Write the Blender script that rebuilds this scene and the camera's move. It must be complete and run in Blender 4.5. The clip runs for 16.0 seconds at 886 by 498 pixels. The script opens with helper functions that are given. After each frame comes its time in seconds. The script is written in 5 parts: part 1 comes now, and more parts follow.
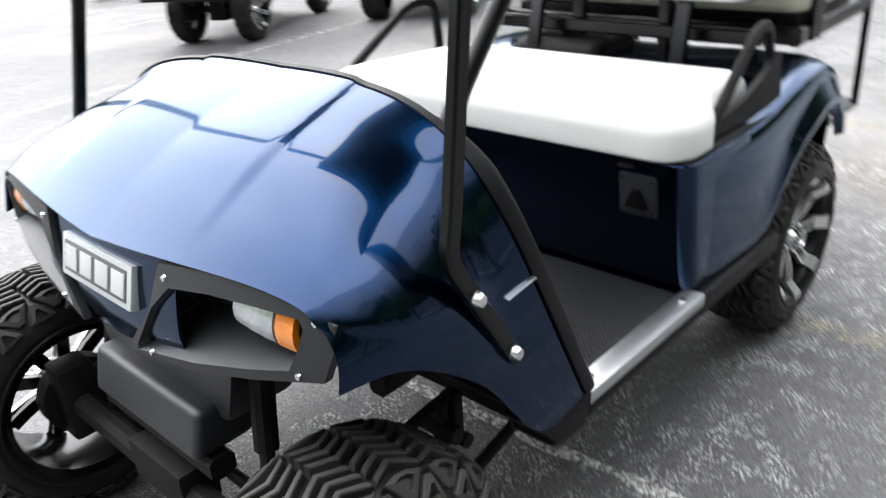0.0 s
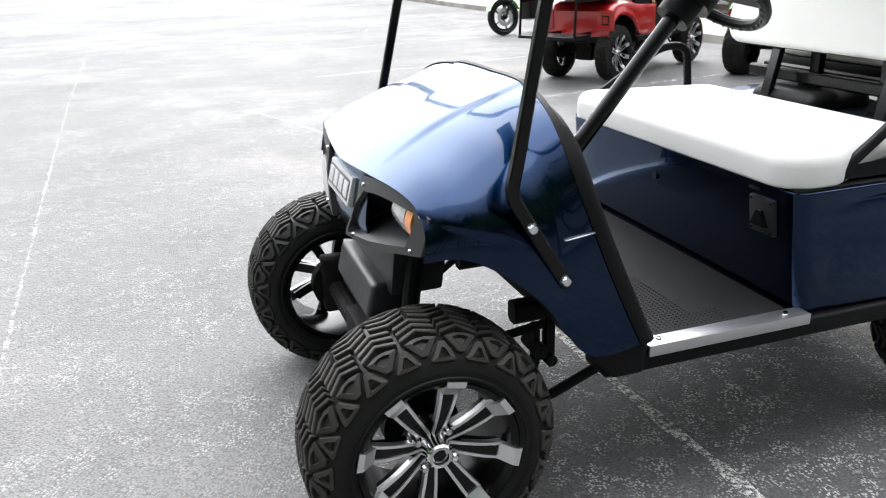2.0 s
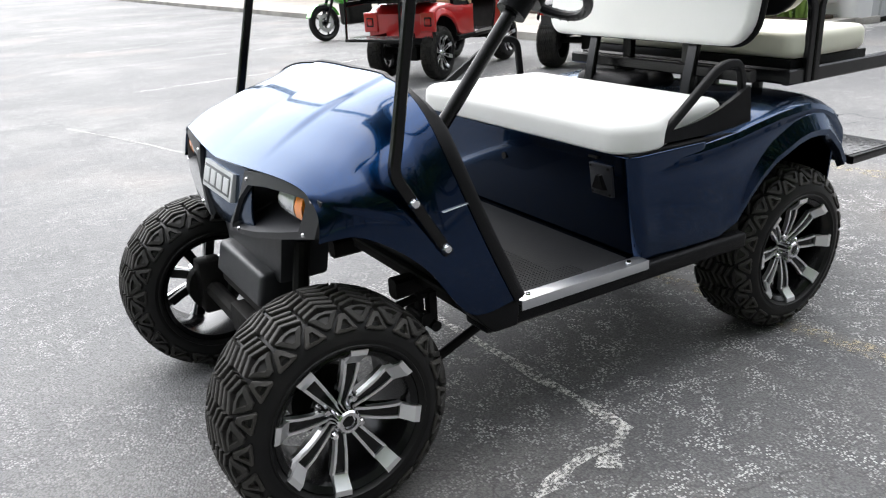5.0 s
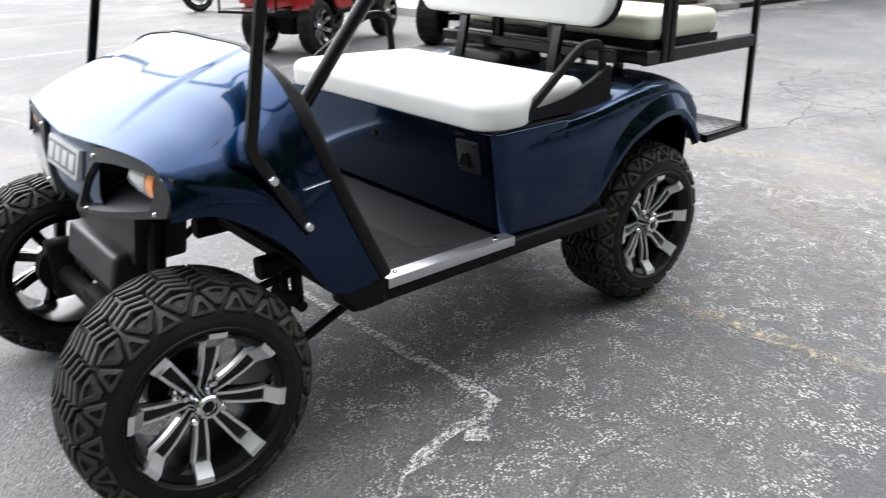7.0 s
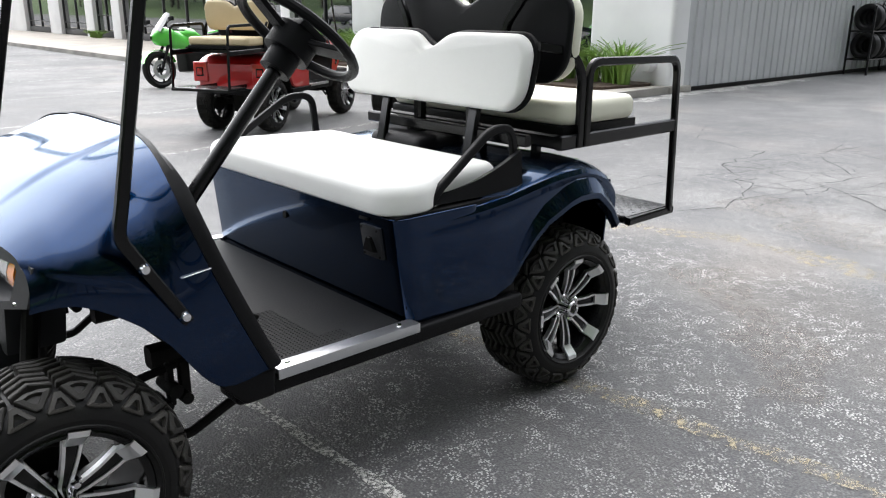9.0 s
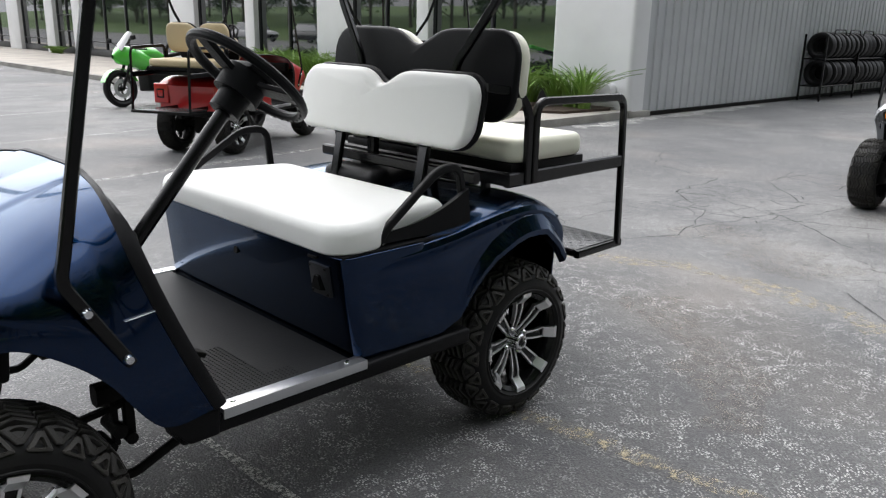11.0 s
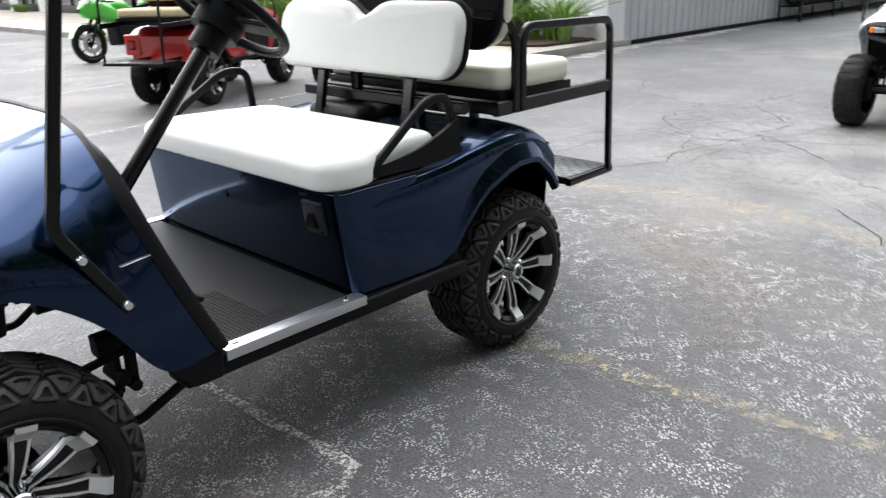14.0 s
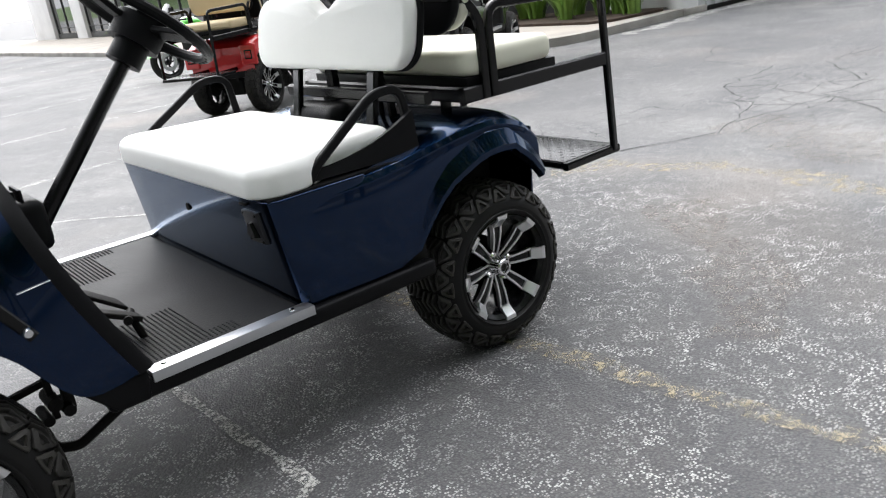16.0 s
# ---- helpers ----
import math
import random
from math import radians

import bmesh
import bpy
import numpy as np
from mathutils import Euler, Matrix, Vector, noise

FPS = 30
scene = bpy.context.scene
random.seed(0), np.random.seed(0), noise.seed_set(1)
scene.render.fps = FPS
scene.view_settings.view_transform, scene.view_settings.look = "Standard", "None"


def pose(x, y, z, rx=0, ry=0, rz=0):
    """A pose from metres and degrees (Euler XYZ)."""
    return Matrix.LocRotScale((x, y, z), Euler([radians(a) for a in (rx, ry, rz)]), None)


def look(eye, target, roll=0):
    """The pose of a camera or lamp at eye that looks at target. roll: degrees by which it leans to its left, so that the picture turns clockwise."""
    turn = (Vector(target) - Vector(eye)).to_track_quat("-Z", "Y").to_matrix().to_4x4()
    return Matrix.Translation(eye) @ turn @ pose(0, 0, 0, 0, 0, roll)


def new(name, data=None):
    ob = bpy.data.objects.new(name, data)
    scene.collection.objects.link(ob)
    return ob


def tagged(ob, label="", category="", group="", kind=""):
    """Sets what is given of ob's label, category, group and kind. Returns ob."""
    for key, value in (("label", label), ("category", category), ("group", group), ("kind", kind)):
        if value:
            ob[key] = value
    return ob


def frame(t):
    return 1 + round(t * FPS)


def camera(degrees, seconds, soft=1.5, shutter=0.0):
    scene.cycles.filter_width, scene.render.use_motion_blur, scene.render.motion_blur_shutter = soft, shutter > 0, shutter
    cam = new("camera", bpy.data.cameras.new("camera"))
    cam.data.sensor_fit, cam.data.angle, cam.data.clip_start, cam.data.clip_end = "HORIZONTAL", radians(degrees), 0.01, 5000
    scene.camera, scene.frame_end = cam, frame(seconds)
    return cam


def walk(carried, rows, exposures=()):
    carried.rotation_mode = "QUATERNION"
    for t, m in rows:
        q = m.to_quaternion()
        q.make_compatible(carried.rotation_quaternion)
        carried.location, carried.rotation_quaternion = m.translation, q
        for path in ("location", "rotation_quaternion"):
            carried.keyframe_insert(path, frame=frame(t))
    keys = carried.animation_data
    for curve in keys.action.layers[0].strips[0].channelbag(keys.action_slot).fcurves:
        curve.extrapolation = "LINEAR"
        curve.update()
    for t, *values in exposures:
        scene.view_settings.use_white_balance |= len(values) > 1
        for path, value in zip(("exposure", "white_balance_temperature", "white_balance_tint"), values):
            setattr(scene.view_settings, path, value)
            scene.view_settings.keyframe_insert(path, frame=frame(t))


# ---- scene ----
cam = camera(59.0, 16.0, soft=1.1, shutter=0.4)
PATH = [
    (0, (-0.48, -1.256, 1.302), (0.824, 0.0, 0.452), -3.9),
    (0.2, (-0.42, -1.291, 1.287), (0.772, 0.098, 0.48), -2.3),
    (0.3, (-0.401, -1.321, 1.291), (0.681, 0.141, 0.458), -4.8),
    (0.5, (-0.386, -1.372, 1.263), (0.611, 0.169, 0.469), -2.9),
    (0.8, (-0.431, -1.503, 1.288), (0.494, 0.156, 0.661), -2.7),
    (1, (-0.488, -1.61, 1.292), (0.343, 0.066, 0.583), -3.1),
    (1.2, (-0.506, -1.694, 1.317), (0.234, -0.007, 0.538), -3.7),
    (1.5, (-0.513, -1.804, 1.318), (0.154, -0.059, 0.604), -2.3),
    (1.8, (-0.442, -1.909, 1.305), (0.186, -0.157, 0.573), -1.7),
    (2, (-0.409, -1.983, 1.295), (0.184, -0.205, 0.595), -1.8),
    (2.3, (-0.408, -2.008, 1.281), (0.155, -0.217, 0.594), -1.7),
    (2.5, (-0.415, -2.058, 1.298), (0.126, -0.258, 0.613), -1.3),
    (2.8, (-0.439, -2.045, 1.303), (0.094, -0.267, 0.558), -3.2),
    (3, (-0.463, -2.066, 1.309), (0.16, -0.303, 0.599), -2.0),
    (3.2, (-0.493, -2.074, 1.323), (0.237, -0.339, 0.646), -1.2),
    (5.3, (-0.584, -2.097, 1.292), (0.405, -0.514, 0.575), -2.2),
    (5.5, (-0.582, -2.098, 1.292), (0.421, -0.538, 0.545), -1.2),
    (6, (-0.562, -2.103, 1.289), (0.504, -0.598, 0.515), -1.0),
    (6.5, (-0.548, -2.112, 1.289), (0.566, -0.64, 0.519), -0.5),
    (7, (-0.531, -2.114, 1.287), (0.655, -0.697, 0.523), -0.5),
    (7.3, (-0.52, -2.133, 1.307), (0.782, -0.775, 0.629), -2.8),
    (7.5, (-0.516, -2.15, 1.293), (0.834, -0.832, 0.63), -1.8),
    (8, (-0.412, -2.178, 1.284), (0.862, -0.783, 0.627), -0.9),
    (8.2, (-0.367, -2.177, 1.277), (0.918, -0.782, 0.642), -0.1),
    (10.3, (-0.335, -2.22, 1.361), (0.954, -0.79, 0.821), 0.7),
    (10.5, (-0.335, -2.226, 1.366), (0.979, -0.815, 0.835), 1.0),
    (11, (-0.322, -2.244, 1.369), (1.033, -0.876, 0.826), 1.3),
    (11.5, (-0.315, -2.22, 1.352), (1.05, -0.895, 0.736), 0.9),
    (12, (-0.308, -2.218, 1.327), (1.037, -0.899, 0.657), 0.3),
    (12.5, (-0.308, -2.211, 1.323), (1.012, -0.87, 0.644), -0.6),
    (13, (-0.314, -2.217, 1.315), (0.973, -0.851, 0.622), -1.0),
    (13.5, (-0.316, -2.22, 1.326), (0.997, -0.871, 0.65), -0.1),
    (14, (-0.333, -2.219, 1.328), (1.015, -0.907, 0.649), -1.5),
    (14.2, (-0.352, -2.239, 1.316), (1.07, -1.01, 0.635), -3.4),
    (14.5, (-0.369, -2.198, 1.318), (1.013, -0.921, 0.642), -6.1),
    (14.7, (-0.351, -2.23, 1.329), (1.037, -0.949, 0.672), -6.9),
    (15, (-0.267, -2.241, 1.316), (1.081, -0.96, 0.579), -6.7),
    (15.2, (-0.197, -2.318, 1.293), (1.111, -0.976, 0.591), -6.4),
    (15.5, (-0.088, -2.391, 1.325), (1.126, -0.955, 0.643), -3.5),
    (16, (0.077, -2.404, 1.275), (1.225, -0.916, 0.591), -7.8),
]
EXPOSURES = [(0, 1.5), (1.0, 1.4), (2.4, 1.25), (3.2, 1.15), (5.3, 1.13), (6.0, 1.2), (8.2, 1.25), (10.3, 0.55), (11.2, 0.56), (12.0, 0.68), (12.5, 0.84), (13.5, 1.08), (14.5, 1.04), (16, 0.97)]
walk(cam, [(t, look(eye, target, roll)) for t, eye, target, roll in PATH], EXPOSURES)

# ---- light ----
SUN_EL, SUN_AZ = 54.0, -22.0          # degrees; azimuth from +y towards -x
world = bpy.data.worlds.new("world")
scene.world = world
world.use_nodes = True
wn, wl = world.node_tree.nodes, world.node_tree.links
sky = wn.new("ShaderNodeTexSky")
sky.sky_type = "NISHITA"
sky.sun_disc = False
sky.sun_elevation = radians(SUN_EL)
sky.sun_rotation = radians(-SUN_AZ)
sky.dust_density = 3.0
cloud_noise = wn.new("ShaderNodeTexNoise")
cloud_noise.inputs["Scale"].default_value = 2.2
cloud_noise.inputs["Detail"].default_value = 6
cloud_tone = wn.new("ShaderNodeValToRGB")
cloud_tone.color_ramp.elements[0].position, cloud_tone.color_ramp.elements[0].color = 0.3, (6.25, 6.55, 7.1, 1)
cloud_tone.color_ramp.elements[1].position, cloud_tone.color_ramp.elements[1].color = 0.7, (10.5, 10.7, 11.2, 1)
cover = wn.new("ShaderNodeMixRGB")
cover.inputs[0].default_value = 0.8
wl.new(cloud_noise.outputs[0], cloud_tone.inputs[0])
wl.new(sky.outputs[0], cover.inputs[1])
wl.new(cloud_tone.outputs[0], cover.inputs[2])
# the thin cloud is brightest round the hidden sun
up_co, towards, up_fall, shaded = wn.new("ShaderNodeTexCoord"), wn.new("ShaderNodeVectorMath"), wn.new("ShaderNodeMapRange"), wn.new("ShaderNodeMixRGB")
towards.operation = "DOT_PRODUCT"
towards.inputs[1].default_value = (-math.sin(radians(SUN_AZ)) * math.cos(radians(SUN_EL)), math.cos(radians(SUN_AZ)) * math.cos(radians(SUN_EL)), math.sin(radians(SUN_EL)))
up_fall.interpolation_type = "SMOOTHSTEP"
up_fall.inputs[1].default_value, up_fall.inputs[2].default_value = -0.05, 1.0
up_fall.inputs[3].default_value, up_fall.inputs[4].default_value = 0.24, 2.8
shaded.blend_type = "MULTIPLY"
shaded.inputs[0].default_value = 1.0
wl.new(up_co.outputs["Generated"], towards.inputs[0])
wl.new(towards.outputs["Value"], up_fall.inputs[0])
wl.new(cover.outputs[0], shaded.inputs[1])
wl.new(up_fall.outputs[0], shaded.inputs[2])
wl.new(shaded.outputs[0], wn["Background"].inputs[0])
wn["Background"].inputs[1].default_value = 0.078
sun = new("sun", bpy.data.lights.new("sun", "SUN"))
sun.data.energy, sun.data.angle, sun.data.color = 1.85, radians(105), (1.0, 0.97, 0.92)
sun_from = Vector((-math.sin(radians(SUN_AZ)) * math.cos(radians(SUN_EL)), math.cos(radians(SUN_AZ)) * math.cos(radians(SUN_EL)), math.sin(radians(SUN_EL))))
sun.matrix_world = look(sun_from * 40, (0, 0, 0))


# ---- materials ----
def mat(name, colour, rough=0.5, metal=0.0, coat=0.0, vary=0.12, scale=8.0, bump=0.0, bump_scale=120.0, second=None, amount=0.35, spec=0.5):
    """A surface with variation at two scales: broad stains (scale) and fine grain with relief (bump_scale)."""
    m = bpy.data.materials.new(name)
    m.use_nodes = True
    n, l = m.node_tree.nodes, m.node_tree.links
    b = n["Principled BSDF"]
    b.inputs["Roughness"].default_value, b.inputs["Metallic"].default_value = rough, metal
    b.inputs["Coat Weight"].default_value, b.inputs["Coat Roughness"].default_value = coat, 0.03
    b.inputs["Specular IOR Level"].default_value = spec
    co = n.new("ShaderNodeTexCoord")
    big, fine = n.new("ShaderNodeTexNoise"), n.new("ShaderNodeTexNoise")
    big.inputs["Scale"].default_value, big.inputs["Detail"].default_value = scale, 5
    fine.inputs["Scale"].default_value, fine.inputs["Detail"].default_value = bump_scale, 3
    l.new(co.outputs["Object"], big.inputs["Vector"])
    l.new(co.outputs["Object"], fine.inputs["Vector"])
    mix = n.new("ShaderNodeMixRGB")
    c2 = second or tuple(c * (1 - vary) for c in colour)
    ramp = n.new("ShaderNodeMapRange")
    ramp.inputs[1].default_value, ramp.inputs[2].default_value = 0.35, 0.7
    l.new(big.outputs[0], ramp.inputs[0])
    l.new(ramp.outputs[0], mix.inputs[0])
    mix.inputs[1].default_value, mix.inputs[2].default_value = (*colour, 1), (*c2, 1)
    grain = n.new("ShaderNodeMixRGB")
    grain.blend_type = "OVERLAY"
    grain.inputs[0].default_value = amount
    l.new(mix.outputs[0], grain.inputs[1])
    l.new(fine.outputs[0], grain.inputs[2])
    l.new(grain.outputs[0], b.inputs["Base Color"])
    rr = n.new("ShaderNodeMapRange")
    rr.inputs[3].default_value, rr.inputs[4].default_value = max(0.02, rough * 0.8), min(1, rough * 1.25)
    l.new(big.outputs[0], rr.inputs[0])
    l.new(rr.outputs[0], b.inputs["Roughness"])
    if bump:
        bp = n.new("ShaderNodeBump")
        bp.inputs["Strength"].default_value, bp.inputs["Distance"].default_value = bump, 0.002
        l.new(fine.outputs[0], bp.inputs["Height"])
        l.new(bp.outputs[0], b.inputs["Normal"])
    return m


def asphalt_material():
    m = bpy.data.materials.new("asphalt")
    m.use_nodes = True
    n, l = m.node_tree.nodes, m.node_tree.links
    b = n["Principled BSDF"]
    co = n.new("ShaderNodeTexCoord")

    def noise_of(scale, detail=4, kind="ShaderNodeTexNoise"):
        t = n.new(kind)
        t.inputs["Scale"].default_value = scale
        if kind == "ShaderNodeTexNoise":
            t.inputs["Detail"].default_value = detail
        l.new(co.outputs["Object"], t.inputs["Vector"])
        return t

    def rng(src, a, z, lo=0.0, hi=1.0):
        r = n.new("ShaderNodeMapRange")
        r.inputs[1].default_value, r.inputs[2].default_value, r.inputs[3].default_value, r.inputs[4].default_value = a, z, lo, hi
        l.new(src, r.inputs[0])
        return r.outputs[0]

    def blend(fac, a, z, mode="MIX"):
        x = n.new("ShaderNodeMixRGB")
        x.blend_type = mode
        for sock, val in ((x.inputs[0], fac), (x.inputs[1], a), (x.inputs[2], z)):
            if isinstance(val, (tuple, float)):
                sock.default_value = val
            else:
                l.new(val, sock)
        return x.outputs[0]

    def mul(a, z):
        x = n.new("ShaderNodeMath")
        x.operation = "MULTIPLY"
        l.new(a, x.inputs[0])
        l.new(z, x.inputs[1])
        return x.outputs[0]

    patches = noise_of(0.28, 6)
    stain = noise_of(1.6, 7)
    warm = noise_of(0.45, 3)
    stones = noise_of(140, 0, "ShaderNodeTexVoronoi")
    pebble = noise_of(13, 6)
    parted = n.new("ShaderNodeSeparateColor")
    l.new(stones.outputs["Color"], parted.inputs[0])
    wear = noise_of(2.6, 8)
    cracks = n.new("ShaderNodeTexVoronoi")
    cracks.feature = "DISTANCE_TO_EDGE"
    cracks.inputs["Scale"].default_value = 1.7
    warp = noise_of(2.5, 4)
    shift = n.new("ShaderNodeMixRGB")
    shift.blend_type = "ADD"
    shift.inputs[0].default_value = 0.35
    l.new(co.outputs["Object"], shift.inputs[1])
    l.new(warp.outputs["Color"], shift.inputs[2])
    l.new(shift.outputs[0], cracks.inputs["Vector"])
    col = blend(rng(patches.outputs[0], 0.35, 0.65), (0.090, 0.092, 0.096, 1), (0.232, 0.230, 0.225, 1))
    col = blend(rng(stain.outputs[0], 0.42, 0.62), col, (0.132, 0.132, 0.135, 1))
    col = blend(rng(warm.outputs[0], 0.55, 0.75, 0, 0.45), col, (0.36, 0.31, 0.265, 1))
    # the rough stretch, with dark binder and shed chips, ends in an uneven edge; its dark tone also paints in shade
    # round the cart
    where, along = n.new("ShaderNodeSeparateXYZ"), n.new("ShaderNodeMath")
    along.operation = "MULTIPLY_ADD"
    along.inputs[1].default_value = 0.8
    minus = n.new("ShaderNodeMath")
    minus.operation = "MULTIPLY"
    minus.inputs[1].default_value = -1.0
    l.new(shift.outputs[0], where.inputs[0])
    l.new(where.outputs[0], along.inputs[0])
    l.new(where.outputs[1], minus.inputs[0])
    l.new(minus.outputs[0], along.inputs[2])
    rough = mul(rng(along.outputs[0], -0.6, 0.7), rng(where.outputs[0], 3.4, 4.0, 1.0, 0.0))
    col = blend(rng(rough, 0.0, 1.0, 0.0, 0.62), col, (0.050, 0.051, 0.054, 1))
    # pale aggregate where the binder has worn away
    chip = mul(rng(parted.outputs[0], 0.48, 0.62), rng(stones.outputs["Distance"], 0.38, 0.62, 1.0, 0.0))
    bare = mul(mul(chip, rng(pebble.outputs[0], 0.44, 0.58, 0.06, 1.0)), rng(wear.outputs[0], 0.40, 0.60, 0.25, 1.0))
    bare = mul(bare, rng(rough, 0.0, 1.0, 0.42, 1.0))
    col = blend(bare, col, (0.52, 0.515, 0.50, 1))
    dark = rng(stones.outputs["Distance"], 0.45, 0.75, 0.0, 0.45)
    col = blend(dark, col, (0.03, 0.03, 0.033, 1))
    crack_zone = mul(rng(cracks.outputs["Distance"], 0.0, 0.008, 0.7, 0.0), rng(patches.outputs[0], 0.56, 0.62))
    col = blend(crack_zone, col, (0.035, 0.034, 0.032, 1))
    l.new(col, b.inputs["Base Color"])
    b.inputs["Roughness"].default_value = 0.7
    b.inputs["Specular IOR Level"].default_value = 0.5
    h = n.new("ShaderNodeMath")
    h.operation = "SUBTRACT"
    l.new(pebble.outputs[0], h.inputs[0])
    l.new(stones.outputs["Distance"], h.inputs[1])
    bp = n.new("ShaderNodeBump")
    bp.inputs["Strength"].default_value, bp.inputs["Distance"].default_value = 0.7, 0.005
    l.new(h.outputs[0], bp.inputs["Height"])
    l.new(bp.outputs[0], b.inputs["Normal"])
    return m


def worn_paint(name, colour, lo=0.42, hi=0.58, grit=22):
    """Faded road paint, through which the asphalt shows."""
    m = mat(name, colour, 0.8, bump=0.6, bump_scale=160, scale=9, second=tuple(0.5 * c + 0.06 for c in colour))
    n, l = m.node_tree.nodes, m.node_tree.links
    out = n["Material Output"]
    see, mix = n.new("ShaderNodeBsdfTransparent"), n.new("ShaderNodeMixShader")
    t, r, co = n.new("ShaderNodeTexNoise"), n.new("ShaderNodeMapRange"), n.new("ShaderNodeTexCoord")
    t.inputs["Scale"].default_value, t.inputs["Detail"].default_value = grit, 8
    t.inputs["Roughness"].default_value = 0.75
    r.inputs[1].default_value, r.inputs[2].default_value = lo, hi
    l.new(co.outputs["Object"], t.inputs["Vector"])
    l.new(t.outputs[0], r.inputs[0])
    l.new(r.outputs[0], mix.inputs[0])
    l.new(see.outputs[0], mix.inputs[1])
    l.new(n["Principled BSDF"].outputs[0], mix.inputs[2])
    l.new(mix.outputs[0], out.inputs[0])
    return m


def window_glass():
    """Tinted shop glazing: a dark body with a clear mirror-like surface."""
    m = mat("window_glass", (0.012, 0.016, 0.018), 0.02, vary=0.3, scale=0.6, amount=0.05, spec=1.0)
    m.node_tree.nodes["Principled BSDF"].inputs["IOR"].default_value = 2.0
    return m


ASPHALT = asphalt_material()
NAVY = mat("navy_metallic_paint", (0.0015, 0.0142, 0.0485), 0.20, metal=1.0, coat=0.48, scale=2.0, vary=0.05, bump_scale=900, amount=0.10)
NAVY.node_tree.nodes["Principled BSDF"].inputs["Specular Tint"].default_value = (0.74, 0.83, 0.95, 1)
RED = mat("red_paint", (0.55, 0.010, 0.012), 0.3, coat=1.0, scale=2, bump_scale=400, amount=0.1)
SILVER = mat("silver_paint", (0.55, 0.56, 0.58), 0.3, metal=0.4, coat=1.0, scale=2, bump_scale=500, amount=0.1)
JET = mat("black_paint", (0.01, 0.01, 0.012), 0.22, coat=1.0, scale=2, bump_scale=400, amount=0.1)
VINYL = mat("white_vinyl", (0.86, 0.86, 0.83), 0.45, scale=3, vary=0.05, bump=0.25, bump_scale=420, amount=0.12)
CREAM = mat("cream_vinyl", (0.80, 0.79, 0.66), 0.45, scale=3, vary=0.06, bump=0.25, bump_scale=420, amount=0.12)
TAN = mat("tan_vinyl", (0.62, 0.50, 0.31), 0.5, scale=3, vary=0.08, bump=0.25, bump_scale=420, amount=0.12)
RUBBER = mat("tyre_rubber", (0.017, 0.0165, 0.016), 0.55, scale=7, second=(0.046, 0.042, 0.037), bump=0.5, bump_scale=260, amount=0.35, spec=0.35)
SMOOTH_RUBBER = mat("sidewall_rubber", (0.006, 0.006, 0.0065), 0.42, scale=9, second=(0.011, 0.0105, 0.010), bump=0.2, bump_scale=200, spec=0.22)
TUBE = mat("black_powder_coat", (0.004, 0.004, 0.0045), 0.24, scale=6, bump=0.10, bump_scale=500, amount=0.2, spec=0.28)
PLASTIC = mat("black_plastic", (0.006, 0.006, 0.007), 0.42, scale=5, bump=0.35, bump_scale=600, amount=0.3, spec=0.12)
BEZEL = mat("charcoal_plastic", (0.020, 0.021, 0.0245), 0.38, scale=5, bump=0.3, bump_scale=600, amount=0.3)
CHASSIS = mat("dusty_black_steel", (0.005, 0.005, 0.005), 0.6, scale=9, second=(0.014, 0.013, 0.012), bump=0.5, bump_scale=150, spec=0.15)
MAT = mat("floor_rubber", (0.009, 0.0095, 0.0105), 0.6, scale=4, second=(0.016, 0.0165, 0.018), bump=0.5, bump_scale=140, amount=0.4, spec=0.25)
ALU = mat("brushed_aluminium", (0.62, 0.63, 0.65), 0.36, metal=1.0, scale=6, bump=0.15, bump_scale=300, amount=0.15)
MACHINED = mat("machined_alloy", (0.90, 0.90, 0.91), 0.36, metal=1.0, scale=7, bump_scale=300, amount=0.12)
CHROME = mat("chrome", (0.80, 0.80, 0.82), 0.08, metal=1.0, scale=5, bump_scale=200, amount=0.05)
GLOSS = mat("gloss_black_alloy", (0.004, 0.004, 0.0045), 0.2, scale=5, bump_scale=300, amount=0.1, spec=0.3)
AMBER = mat("amber_lens", (0.85, 0.24, 0.01), 0.18, scale=30, bump=0.3, bump_scale=160, coat=1.0)
LAMP = mat("clear_lamp", (0.62, 0.64, 0.66), 0.12, metal=0.5, coat=1.0, scale=18, second=(0.3, 0.32, 0.34), bump=0.3, bump_scale=130)
TAIL = mat("red_lens", (0.45, 0.01, 0.01), 0.15, scale=20, bump=0.3, bump_scale=160, coat=1.0)
PLATE_GREY = mat("plate_grey", (0.10, 0.105, 0.11), 0.4, scale=10, bump_scale=300)
PLATE_WHITE = mat("plate_silver", (0.62, 0.63, 0.64), 0.35, metal=0.3, scale=10, bump_scale=300)
CONCRETE = mat("concrete", (0.44, 0.40, 0.35), 0.85, scale=1.2, second=(0.34, 0.31, 0.28), bump=0.6, bump_scale=90, amount=0.4)
KERB = mat("kerb_concrete", (0.40, 0.38, 0.35), 0.85, scale=1.6, second=(0.25, 0.24, 0.22), bump=0.6, bump_scale=90, amount=0.4)
STUCCO = mat("white_painted_wall", (0.80, 0.80, 0.81), 0.7, scale=0.9, second=(0.70, 0.70, 0.71), bump=0.4, bump_scale=120, amount=0.15)
SIDING = mat("grey_metal_siding", (0.58, 0.59, 0.61), 0.5, scale=0.8, second=(0.50, 0.51, 0.53), bump=0.15, bump_scale=60, amount=0.15)
FRAME = mat("dark_window_frame", (0.03, 0.03, 0.033), 0.4, scale=3, bump_scale=200)
GLASS = window_glass()
